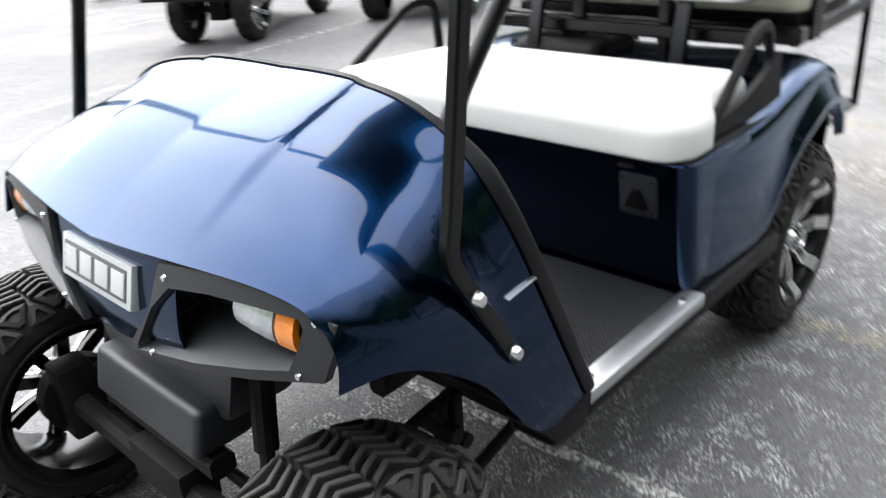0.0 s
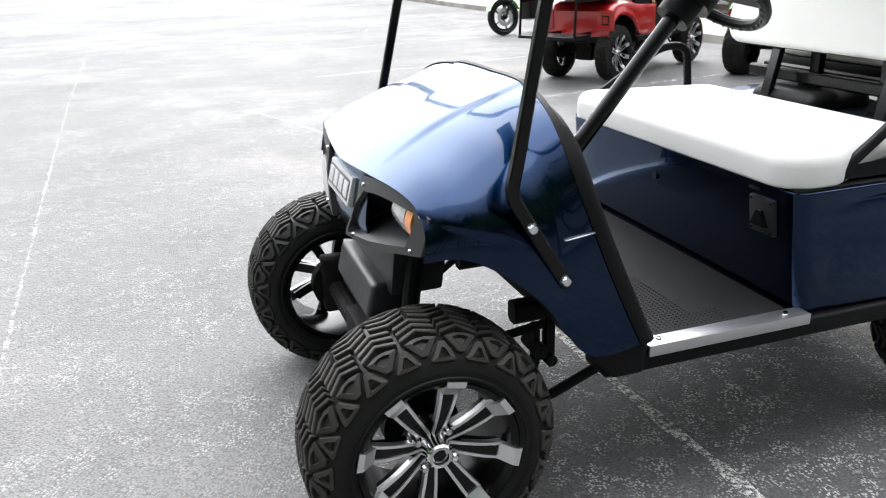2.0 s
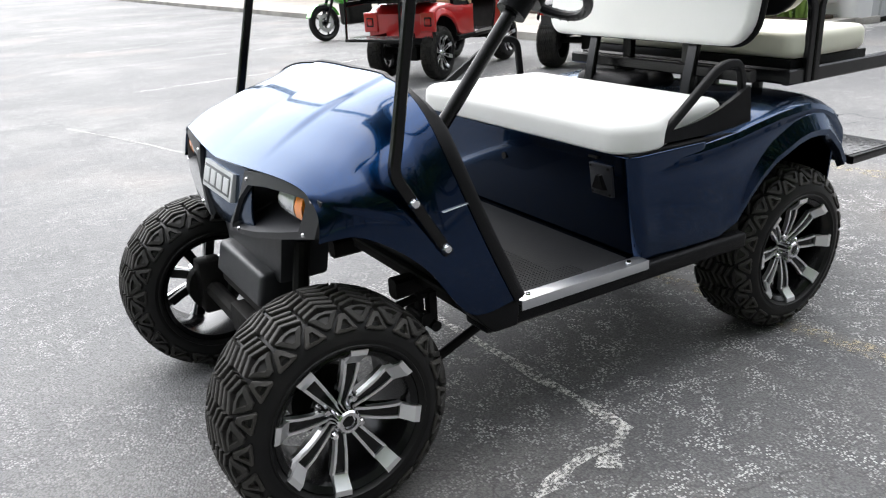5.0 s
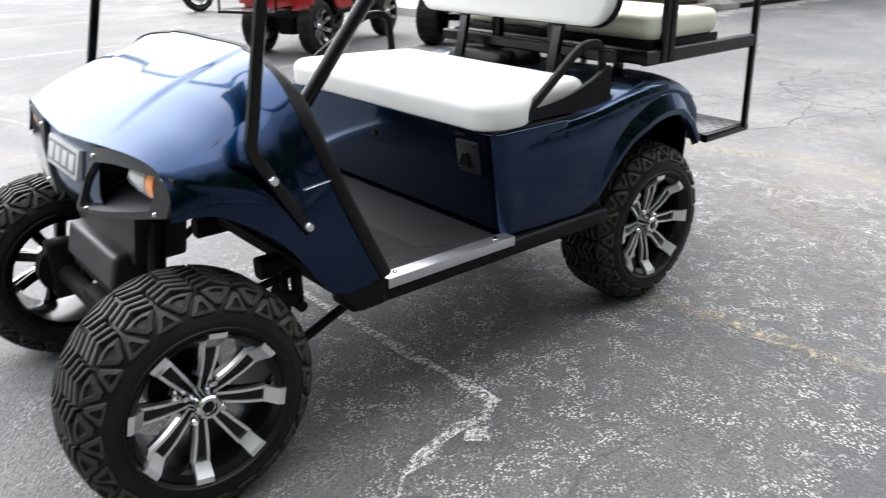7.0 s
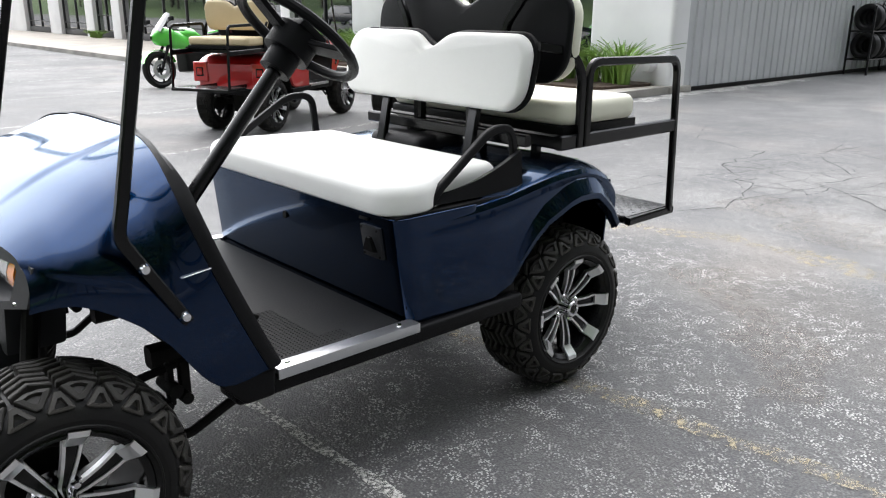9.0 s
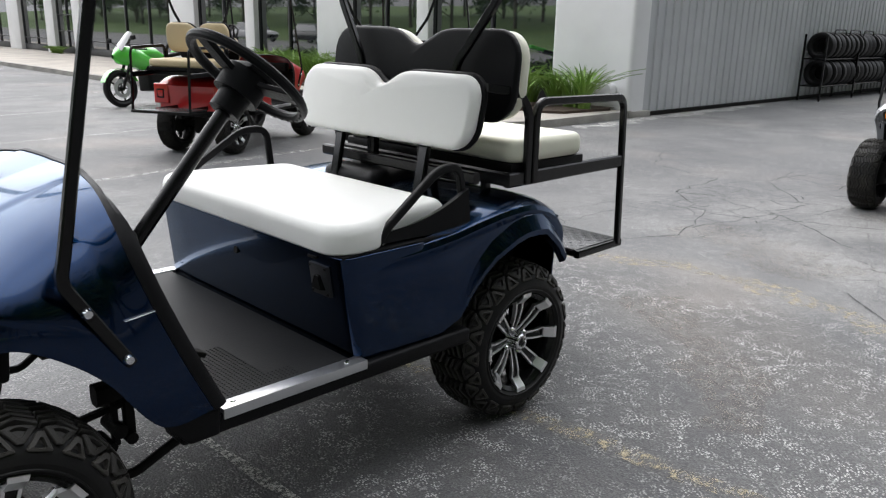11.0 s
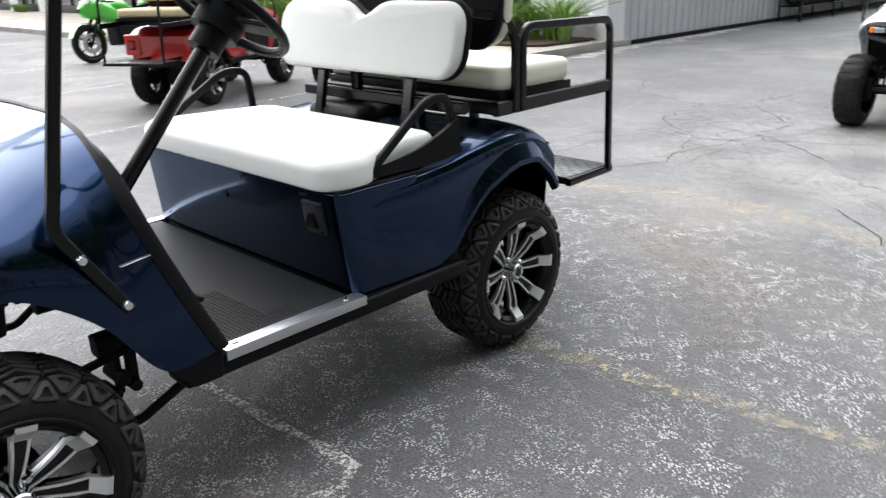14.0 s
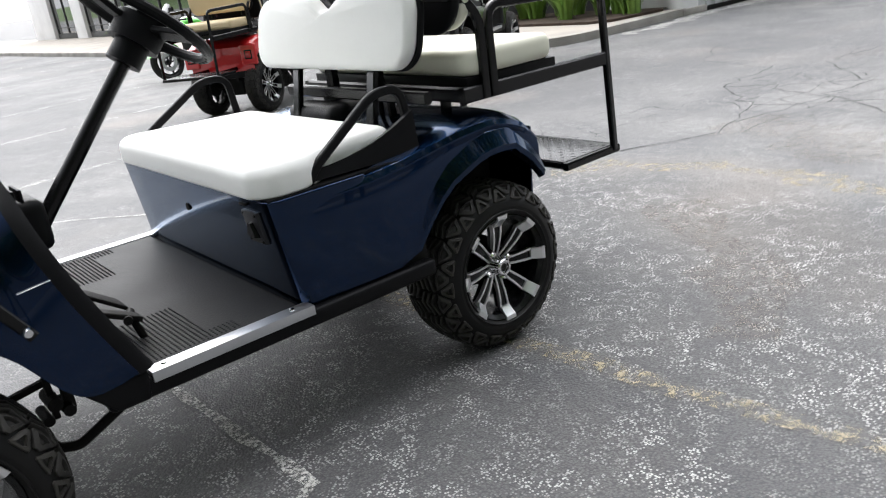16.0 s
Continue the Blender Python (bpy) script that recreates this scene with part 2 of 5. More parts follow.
LEAF = mat("grass_leaf", (0.14, 0.27, 0.04), 0.5, scale=3, second=(0.24, 0.38, 0.08), bump_scale=40, amount=0.2)
MULCH = mat("mulch", (0.07, 0.045, 0.03), 0.95, scale=14, second=(0.03, 0.02, 0.015), bump=1.0, bump_scale=60)
CROWN = mat("tree_leaves", (0.05, 0.10, 0.02), 0.6, scale=0.8, second=(0.09, 0.16, 0.035), bump_scale=20, amount=0.3)
BARK = mat("bark", (0.10, 0.075, 0.055), 0.9, scale=6, second=(0.05, 0.04, 0.03), bump=1.0, bump_scale=40)
LAWN = mat("lawn", (0.06, 0.12, 0.025), 0.9, scale=0.5, second=(0.10, 0.15, 0.04), bump=0.8, bump_scale=60)
GREEN = mat("green_fairing_paint", (0.10, 0.62, 0.06), 0.25, coat=1.0, scale=4, bump_scale=300, amount=0.1)
SCREEN = mat("smoked_screen", (0.04, 0.045, 0.05), 0.08, scale=4, bump_scale=100, coat=1.0)
WHITE_LINE = worn_paint("faded_white_paint", (0.75, 0.74, 0.70), 0.45, 0.66)
YELLOW_LINE = worn_paint("faded_yellow_paint", (0.50, 0.43, 0.29), 0.47, 0.68)
BROWN_STAIN = worn_paint("brown_stain", (0.26, 0.21, 0.165), 0.45, 0.95)
CRACK_FILL = worn_paint("pale_crack_fill", (0.66, 0.65, 0.62), 0.43, 0.56, 75)
TAR = worn_paint("dark_tar_seal", (0.03, 0.03, 0.032), 0.38, 0.56)


# ---- mesh helpers ----
def mesh_of(verts, faces, sharp=35.0):
    me = bpy.data.meshes.new("mesh")
    me.from_pydata([tuple(v) for v in verts], [], faces)
    me.update()
    bm = bmesh.new()
    bm.from_mesh(me)
    bmesh.ops.recalc_face_normals(bm, faces=bm.faces)
    bm.to_mesh(me)
    bm.free()
    me.shade_smooth()
    me.set_sharp_from_angle(angle=radians(sharp))
    return me


def part(name, me, material, parent=None, label="", m=None):
    """Links a mesh as one object under a thing or under a part."""
    if isinstance(me, bmesh.types.BMesh):
        bm, me = me, bpy.data.meshes.new(name)
        bm.to_mesh(me)
        bm.free()
        me.shade_smooth()
        me.set_sharp_from_angle(angle=radians(35))
    if not me.materials:
        me.materials.append(material)
    ob = new(name, me)
    if parent:
        ob.parent = parent
    if m is not None:
        ob.matrix_basis = m
    return tagged(ob, label)


def thing(name, label, category, group="", m=None, kind=""):
    ob = new(name)
    ob.empty_display_size = 0.2
    if m is not None:
        ob.matrix_basis = m
    return tagged(ob, label, category, group, kind)


def joined(*meshes):
    """One mesh from several."""
    verts, faces = [], []
    for me in meshes:
        k = len(verts)
        verts += [v.co.copy() for v in me.vertices]
        faces += [[k + i for i in p.vertices] for p in me.polygons]
    return mesh_of(verts, faces)


def box(x0, x1, y0, y1, z0, z1, bevel=0.006, seg=2, shear=None):
    bm = bmesh.new()
    bmesh.ops.create_cube(bm, size=1)
    for v in bm.verts:
        v.co = Vector(((x0 + x1) / 2 + v.co.x * (x1 - x0), (y0 + y1) / 2 + v.co.y * (y1 - y0), (z0 + z1) / 2 + v.co.z * (z1 - z0)))
    if bevel:
        bmesh.ops.bevel(bm, geom=bm.edges[:], offset=bevel, segments=seg, affect="EDGES", profile=0.6)
    if shear:
        for v in bm.verts:
            v.co = shear(v.co)
    me = bpy.data.meshes.new("mesh")
    bm.to_mesh(me)
    bm.free()
    me.shade_smooth()
    me.set_sharp_from_angle(angle=radians(40))
    return me


def fillet(points, r, n=6):
    """Rounds the inner corners of a line."""
    p = [Vector(q) for q in points]
    out = [p[0]]
    for a, b, c in zip(p, p[1:], p[2:]):
        u, w = (a - b), (c - b)
        d = min(r, u.length * 0.48, w.length * 0.48)
        s, e = b + u.normalized() * d, b + w.normalized() * d
        for i in range(n + 1):
            t = i / n
            out.append(s * (1 - t) ** 2 + b * 2 * t * (1 - t) + e * t * t)
    return out + [p[-1]]


def tube(points, w, h=None, n=10, up=(0, 0, 1), r=0.0):
    """A tube along a line: round of radius w, or flat-sided w by h with eased corners."""
    p = fillet(points, r) if r else [Vector(q) for q in points]
    if h is None:
        ring = [(w * math.cos(a), w * math.sin(a)) for a in (2 * math.pi * i / n for i in range(n))]
    else:
        e = min(w, h) * 0.18
        ring = [(sx * (w / 2 - dx), sy * (h / 2 - dy)) for sx, sy, dx, dy in
                ((1, 1, 0, e), (1, 1, e, 0), (-1, 1, e, 0), (-1, 1, 0, e), (-1, -1, 0, e), (-1, -1, e, 0), (1, -1, e, 0), (1, -1, 0, e))]
    verts, faces, k = [], [], len(ring)
    side = None
    for i, q in enumerate(p):
        d = (p[min(i + 1, len(p) - 1)] - p[max(i - 1, 0)]).normalized()
        ref = Vector(up) if side is None else side.cross(d).normalized()
        if abs(d.dot(ref)) > 0.98:
            ref = Vector((0, 1, 0))
        side = d.cross(ref).normalized()
        nor = side.cross(d).normalized()
        verts += [q + side * a + nor * b for a, b in ring]
    for i in range(len(p) - 1):
        faces += [[i * k + j, i * k + (j + 1) % k, (i + 1) * k + (j + 1) % k, (i + 1) * k + j] for j in range(k)]
    faces += [list(range(k))[::-1], list(range((len(p) - 1) * k, len(p) * k))]
    return mesh_of(verts, faces)


def revolve(profile, n=48, axis="y", closed=False):
    """A body of revolution about the y axis: profile of (radius, y)."""
    verts, faces, k = [], [], len(profile)
    for i in range(n):
        a = 2 * math.pi * i / n
        verts += [(r * math.cos(a), y, r * math.sin(a)) for r, y in profile]
    for i in range(n):
        j = (i + 1) % n
        for q in range(k if closed else k - 1):
            s = (q + 1) % k
            faces.append([i * k + q, i * k + s, j * k + s, j * k + q])
    return mesh_of(verts, faces, 30)


def sheet(rows, thick=0.0, close=False, sharp=40):
    """A surface through a grid of points, with thickness against its normal side."""
    nr, nc = len(rows), len(rows[0])
    verts = [Vector(v) for row in rows for v in row]
    faces = [[i * nc + j, i * nc + j + 1, (i + 1) * nc + j + 1, (i + 1) * nc + j] for i in range(nr - 1) for j in range(nc - 1)]
    if not thick:
        return mesh_of(verts, faces, sharp)
    nor = [Vector() for _ in verts]
    for f in faces:
        a, b, c, d = (verts[i] for i in f)
        fn = (c - a).cross(d - b)
        for i in f:
            nor[i] += fn
    k = len(verts)
    back = [v - m.normalized() * thick if m.length > 0 else v.copy() for v, m in zip(verts, nor)]
    faces += [[i + k for i in reversed(f)] for f in faces]
    rim = [j for j in range(nc)] + [i * nc + nc - 1 for i in range(1, nr)] + [(nr - 1) * nc + j for j in range(nc - 2, -1, -1)] + [i * nc for i in range(nr - 2, 0, -1)]
    faces += [[rim[i], rim[(i + 1) % len(rim)], rim[(i + 1) % len(rim)] + k, rim[i] + k] for i in range(len(rim))]
    return mesh_of(verts + back, faces, sharp)


def inset(loop, d):
    """A closed flat outline moved inwards by d."""
    n, out = len(loop), []
    for i in range(n):
        a, b, c = Vector(loop[i - 1]), Vector(loop[i]), Vector(loop[(i + 1) % n])
        t = (c - a).normalized()
        out.append(b + Vector((-t.y, t.x)) * d)
    return out


def pad(loop, thick, rnd, place, puff=0.012, low=1.0):
    """A padded panel: counter-clockwise outline, thickness, edge rounding; place(u, v, w) gives the point, w the depth."""
    rings = [(rnd * (1 - math.sin(a)), rnd * (1 - math.cos(a))) for a in (math.pi / 2 * i / 5 for i in range(6))]
    levels = [(ins * low, dep * low) for ins, dep in rings] + [(ins, thick - dep) for ins, dep in reversed(rings)]
    verts, faces, k = [], [], len(loop)
    c = sum((Vector(q) for q in loop), Vector((0, 0))) / k
    for ins, dep in levels:
        verts += [place(q.x, q.y, dep) for q in inset(loop, ins)]
    for i in range(len(levels) - 1):
        faces += [[i * k + j, i * k + (j + 1) % k, (i + 1) * k + (j + 1) % k, (i + 1) * k + j] for j in range(k)]
    for base, ring, dep, sgn in ((0, inset(loop, rnd * low), 0.0, -1 if low == 1 else 0), ((len(levels) - 1) * k, inset(loop, rnd), thick, 1)):
        prev = base
        for f in (0.8, 0.5, 0.22):
            s = len(verts)
            verts += [place(*(c + (q - c) * f), dep + sgn * puff * (1 - f * f)) for q in ring]
            faces += [[prev + j, prev + (j + 1) % k, s + (j + 1) % k, s + j] for j in range(k)]
            prev = s
        faces.append([prev + j for j in range(k)])
    return mesh_of(verts, faces, 60)


def rounded(w, h, r, n=6, notch=0.0, notch_w=0.12):
    """A rounded rectangle about the origin, counter-clockwise; notch: a soft dip in the middle of its upper edge."""
    pts = []
    for cx, cy, a0 in ((w / 2 - r, -h / 2 + r, -90), (w / 2 - r, h / 2 - r, 0), (-w / 2 + r, h / 2 - r, 90), (-w / 2 + r, -h / 2 + r, 180)):
        if a0 == 90 and notch:
            for i in range(1, 48):
                x = (w / 2 - r) * (1 - i / 24)
                pts.append((x, h / 2 - notch * math.exp(-(x / notch_w) ** 2 * 2.2)))
        if a0 == 180:
            for i in range(1, 8):
                pts.append((-w / 2, (h / 2 - r) * (1 - i / 4)))
        for i in range(n + 1):
            a = radians(a0 + 90 * i / n)
            pts.append((cx + r * math.cos(a), cy + r * math.sin(a)))
    for i in range(1, 12):
        pts.append(((w / 2 - r) * (-1 + i / 6), -h / 2))
    return [Vector(p) for p in pts]


def lerp_path(path, s):
    """A point of a smooth line through evenly weighted points, s from 0 to 1."""
    f = s * (len(path) - 1)
    i = min(int(f), len(path) - 2)
    t = f - i
    p = [Vector(path[max(0, min(len(path) - 1, k))]) for k in (i - 1, i, i + 1, i + 2)]
    return 0.5 * (2 * p[1] + (p[2] - p[0]) * t + (2 * p[0] - 5 * p[1] + 4 * p[2] - p[3]) * t * t + (3 * p[1] - p[0] - 3 * p[2] + p[3]) * t ** 3)


def interp(x, xs, ys):
    return float(np.interp(x, xs, ys))


# ---- ground, pavement and building ----
def ground_piece(name, x0, x1, y0, y1, z, material, label):
    ob = part(name, mesh_of([(x0, y0, z), (x1, y0, z), (x1, y1, z), (x0, y1, z)], [[0, 1, 2, 3]]), material, None, label)
    return tagged(ob, kind="structure")


ground_piece("ground", -900, 900, -900, 900, 0.0, ASPHALT, "worn grey asphalt car park with pale aggregate")
tagged(part("lawn", sheet([[(x, y, z) for x, z in ((-17, 0.02), (-22, 0.35), (-30, 1.3), (-40, 2.6), (-75, 5.0))] for y in (-80, -20, 40, 100, 160, 230)]), LAWN, None, "mown green bank beyond the car park"), kind="structure")


def strip(points, width, z, material, name, label, seed, ragged=0.3, wander=0.0):
    """A thin painted or filled line on the asphalt, with an uneven edge."""
    rnd = random.Random(seed)
    p = []
    for a, b in zip(points, points[1:]):
        a, b = Vector(a), Vector(b)
        n = max(2, int((b - a).length / 0.12))
        p += [a.lerp(b, i / n) for i in range(n)]
    p.append(Vector(points[-1]))
    verts = []
    for i, q in enumerate(p):
        d = (p[min(i + 1, len(p) - 1)] - p[max(0, i - 1)]).normalized()
        s = Vector((-d.y, d.x))
        c = q + s * rnd.uniform(-1, 1) * width * ragged * 0.4 + s * rnd.gauss(0, 1) * wander
        for sg in (-0.5, 0.5):
            e = c + s * sg * width * (1 + rnd.uniform(-ragged, ragged))
            verts.append((e.x, e.y, z))
    faces = [[2 * i, 2 * i + 1, 2 * i + 3, 2 * i + 2] for i in range(len(p) - 1)]
    return tagged(part(name, mesh_of(verts, faces), material, None, label), kind="structure")


for k, y in enumerate((4.72, 7.5, 10.3, 13.1, 15.9, 18.7, 21.5)):
    strip([(1.2, y - 0.12), (6.9, y + 0.75)], 0.10, 0.004, WHITE_LINE, "parking_line", "faded white parking bay line", 10 + k, 0.12)
strip([(1.70, 0.6), (1.75, -0.63), (1.80, -1.17), (1.89, -1.75), (2.0, -3.0)], 0.085, 0.004, YELLOW_LINE, "parking_line", "nearly worn away yellow paint line", 30, 0.25)
for k, (pts, w) in enumerate((([(4.45, -0.75), (4.75, -0.1), (5.0, 0.45)], 0.55), ([(6.4, -1.0), (7.4, -0.3), (8.6, 0.2)], 0.9), ([(3.0, 2.6), (3.9, 2.9), (5.2, 3.4)], 0.5), ([(2.2, -1.2), (2.7, -0.9), (3.3, -0.2)], 0.30))):
    strip(pts, w, 0.003, BROWN_STAIN, "asphalt_stain", "brownish stain soaked into the asphalt", 90 + k, 0.45)
strip([(0.78, 0.4), (0.797, -0.21), (0.81, -0.5), (0.817, -0.732)], 0.034, 0.004, CRACK_FILL, "asphalt_seam", "pale gritty seam in the asphalt", 31, 0.8, 0.006)
strip([(0.817, -0.732), (0.68, -0.76), (0.50, -0.80), (0.362, -0.852), (0.05, -1.0)], 0.034, 0.004, CRACK_FILL, "asphalt_seam", "pale gritty seam in the asphalt", 32, 0.8, 0.006)
strip([(0.70, -0.78), (0.66, -0.83)], 0.06, 0.005, CRACK_FILL, "asphalt_patch", "small pale patch beside the seam", 33, 0.5)
strip([(-1.1, 0.6), (-1.229, 2.8), (-1.45, 7.0), (-1.614, 11.8)], 0.013, 0.004, WHITE_LINE, "asphalt_seam", "long pale joint across the asphalt", 34, 0.6)
strip([(0.2, 5.6), (0.55, 4.6), (0.9, 3.4), (1.6, 2.6)], 0.02, 0.004, CRACK_FILL, "asphalt_seam", "pale hairline seam in the asphalt", 35, 0.8)
for k, pts in enumerate(([(5.2, -0.6), (5.9, 0.3), (6.4, 0.2), (7.2, 0.9), (8.0, 0.8)], [(4.6, 0.4), (5.4, 0.6), (6.0, 1.2), (7.0, 1.3)], [(5.4, 0.6), (5.7, 0.0), (6.1, -0.9)],
                         [(6.0, 1.2), (6.3, 0.5), (6.5, 0.15)], [(3.0, 1.0), (3.8, 0.8), (4.6, 0.4)], [(6.9, 1.3), (7.2, 2.1), (8.2, 2.6)], [(2.2, -2.2), (2.9, -1.5), (3.4, -1.5), (4.2, -0.9)])):
    strip(pts, 0.011, 0.0045, TAR, "asphalt_crack", "dark branching crack in the asphalt", 50 + k, 0.9, 0.022)



def crazing(cells, x_at, y_at, seed):
    """A net of fine cracks: the jittered edges of a skewed grid, some of them left out."""
    rnd = random.Random(seed)
    nodes = {(i, j): Vector((x_at + 0.34 * i + rnd.uniform(-0.13, 0.13) + 0.12 * j, y_at + 0.21 * j + rnd.uniform(-0.08, 0.08) - 0.05 * i)) for i in range(cells[0] + 1) for j in range(cells[1] + 1)}
    for (i, j), p in nodes.items():
        for q in (nodes.get((i + 1, j)), nodes.get((i, j + 1))):
            if q is not None and rnd.random() < 0.60:
                strip([p, p.lerp(q, 0.5) + Vector((rnd.uniform(-0.05, 0.05), rnd.uniform(-0.03, 0.03))), q], rnd.uniform(0.004, 0.009), 0.0045, TAR, "asphalt_crack", "dark fine crack in crazed asphalt", rnd.randrange(9999), 0.8, 0.010)


crazing((8, 5), 4.7, 0.25, 61)
crazing((4, 3), 3.6, 1.1, 62)
# sandy grit along the worn edge of the rough surface, and grit washed against the wall
strip([(3.45, 0.80), (3.80, 0.45), (3.95, 0.0), (3.92, -0.42), (3.88, -0.90), (3.70, -1.25)], 0.20, 0.003, YELLOW_LINE, "asphalt_stain", "sandy grit along the worn asphalt edge", 64, 0.7)
strip([(9.2, 4.55), (11.0, 4.72), (13.0, 4.70), (15.5, 4.72)], 0.26, 0.003, CRACK_FILL, "asphalt_stain", "pale grit washed against the wall's foot", 65, 0.8, 0.04)
WALL_X, WALL_Y = 11.18, 4.957
# the footway, with a rounded end at the building's corner
edge = fillet([(7.1, 70, 0), (7.1, 6.6, 0), (8.0, 4.86, 0), (11.12, 4.93, 0)], 1.5, 8)
inner = [(WALL_X + 0.3, p.y if i < 2 else p.y + (WALL_Y + 0.2 - 4.93) * min(1, (i - 1) / 8), 0) for i, p in enumerate(edge)]


def slab(outer, back, z0, z1, name, material, label):
    k = len(outer)
    verts = [(p[0], p[1], z1) for p in outer] + [(p[0], p[1], z1) for p in back] + [(p[0], p[1], z0) for p in outer]
    faces = [[i, i + 1, k + i + 1, k + i] for i in range(k - 1)] + [[i, 2 * k + i, 2 * k + i + 1, i + 1] for i in range(k - 1)]
    return tagged(part(name, mesh_of(verts, faces), material, None, label), kind="structure")


kerb_in = [(p.x + 0.15 * (1 if i < 10 else 0.3), p.y + (0.0 if i < 3 else 0.12), 0) for i, p in enumerate(edge)]
slab(edge, kerb_in, -0.05, 0.115, "kerb", KERB, "weathered concrete kerb along the footway")
slab(kerb_in, inner, 0.0, 0.110, "pavement", CONCRETE, "sandy concrete footway in front of the shop")
for k in range(16):
    y = 7.2 + k * 1.6
    strip([(7.26, y), (WALL_X, y)], 0.012, 0.114, TAR, "pavement_joint", "joint between footway slabs", 70 + k, 0.2)

# shop front: piers, glazing and mullions along x = WALL_X, facing -x
PIERS = ((36.8, 35.3), (32.1, 31.2), (29.2, 28.4), (21.3, 19.75), (16.95, 16.5), (13.7, 12.5), (10.2, 9.85))
front = thing("shop_building", "pale painted shop with dark glazing and grey metal siding", "building", m=pose(0, 0, 0), kind="structure")
for y1, y0 in PIERS + ((44, 40.5),):
    part("pier", box(WALL_X - 0.10, WALL_X + 0.35, y0, y1, 0.0, 3.4, 0.012), STUCCO, front)
part("corner_pier", box(WALL_X - 0.12, WALL_X + 0.36, WALL_Y, 6.62, 0.0, 3.4, 0.09, 4), STUCCO, front, "smooth pale corner pier with rounded edges")
part("corner_base", box(WALL_X - 0.16, WALL_X + 0.5, WALL_Y - 0.04, 6.66, 0.0, 0.10, 0.01), KERB, front)
part("lintel", box(WALL_X - 0.06, WALL_X + 0.4, WALL_Y + 0.02, 44, 3.4, 4.3, 0.02), STUCCO, front)
part("roof", box(WALL_X - 0.25, WALL_X + 22, WALL_Y - 0.2, 44.2, 4.3, 4.5, 0.02), SIDING, front)
part("back_wall", box(WALL_X + 21.5, WALL_X + 21.8, WALL_Y + 0.1, 44, 0, 4.3, 0.0), SIDING, front)
part("end_wall", box(WALL_X, WALL_X + 21.5, 43.8, 44.1, 0, 4.3, 0.0), SIDING, front)
BAYS = [(44, 36.8), (35.3, 32.1), (31.2, 29.2), (28.4, 21.3), (19.75, 16.95), (16.5, 13.7), (12.5, 10.2), (9.85, 6.62)]
for b, (y1, y0) in enumerate(BAYS):
    win = part("window", box(WALL_X + 0.06, WALL_X + 0.14, y0, y1, 0.12, 0.36, 0.004), FRAME, front, "dark tinted shop window with slim frames")
    door_bay = b == 2
    cells = 4 if y1 - y0 > 5 else 2
    cols = [y0 + (y1 - y0) * i / cells for i in range(cells + 1)]
    levels = (0.36, 0.62, 3.32) if not door_bay else (0.36, 0.95, 1.55, 2.15, 2.75, 3.32)
    for a, c in zip(cols, cols[1:]):
        for z0, z1 in zip(levels, levels[1:]):
            part("pane", box(WALL_X + 0.095, WALL_X + 0.11, a + 0.03, c - 0.03, z0 + 0.02, z1 - 0.02, 0.0), GLASS, win)
    for a in cols:
        part("mullion", box(WALL_X + 0.05, WALL_X + 0.15, a - 0.03, a + 0.03, 0.362, 3.36, 0.004), FRAME, win)
    for z in levels[1:]:
        part("transom", box(WALL_X + 0.055, WALL_X + 0.145, y0 + 0.03, y1 - 0.03, z - 0.022, z + 0.022, 0.004), FRAME, win)
part("interior_floor", box(WALL_X + 0.3, WALL_X + 21.4, WALL_Y + 0.3, 43.7, 0.0, 0.1, 0.0), CONCRETE, front)
# ribbed siding along y = WALL_Y, facing -y
ribs, x = [], WALL_X + 0.34
profile = []
while x < WALL_X + 21.6:
    for dx, dy in ((0, 0), (0.20, 0), (0.212, -0.028), (0.232, -0.028), (0.244, 0)):
        profile.append((x + dx, WALL_Y + 0.03 + dy))
    x += 0.256
part("siding", sheet([[(px, py, z) for px, py in profile] for z in (0.06, 2.0, 4.3)], 0.01, sharp=20), SIDING, front, "grey ribbed sheet metal wall")
part("siding_base", box(WALL_X + 0.37, WALL_X + 21.6, WALL_Y - 0.02, WALL_Y + 0.1, 0.0, 0.07, 0.006), CHASSIS, front)
part("downpipe_cap", revolve([(0.0, 0.0), (0.10, 0.0), (0.12, 0.05), (0.12, 0.16), (0.10, 0.20), (0.0, 0.20)], 20), STUCCO, front, m=pose(WALL_X - 0.11, 5.32, 0.44, 0, 0, 90))

# planting bed and grass clumps along the glazing
bed = slab([(9.55, 16.2, 0), (9.55, 5.6, 0), (9.75, 5.3, 0), (10.9, 5.2, 0)], [(WALL_X - 0.13, 16.2, 0), (WALL_X - 0.13, 5.6, 0), (WALL_X - 0.13, 5.4, 0), (WALL_X - 0.13, 5.2, 0)], 0.10, 0.15, "mulch_bed", MULCH, "dark mulch bed along the shop front")


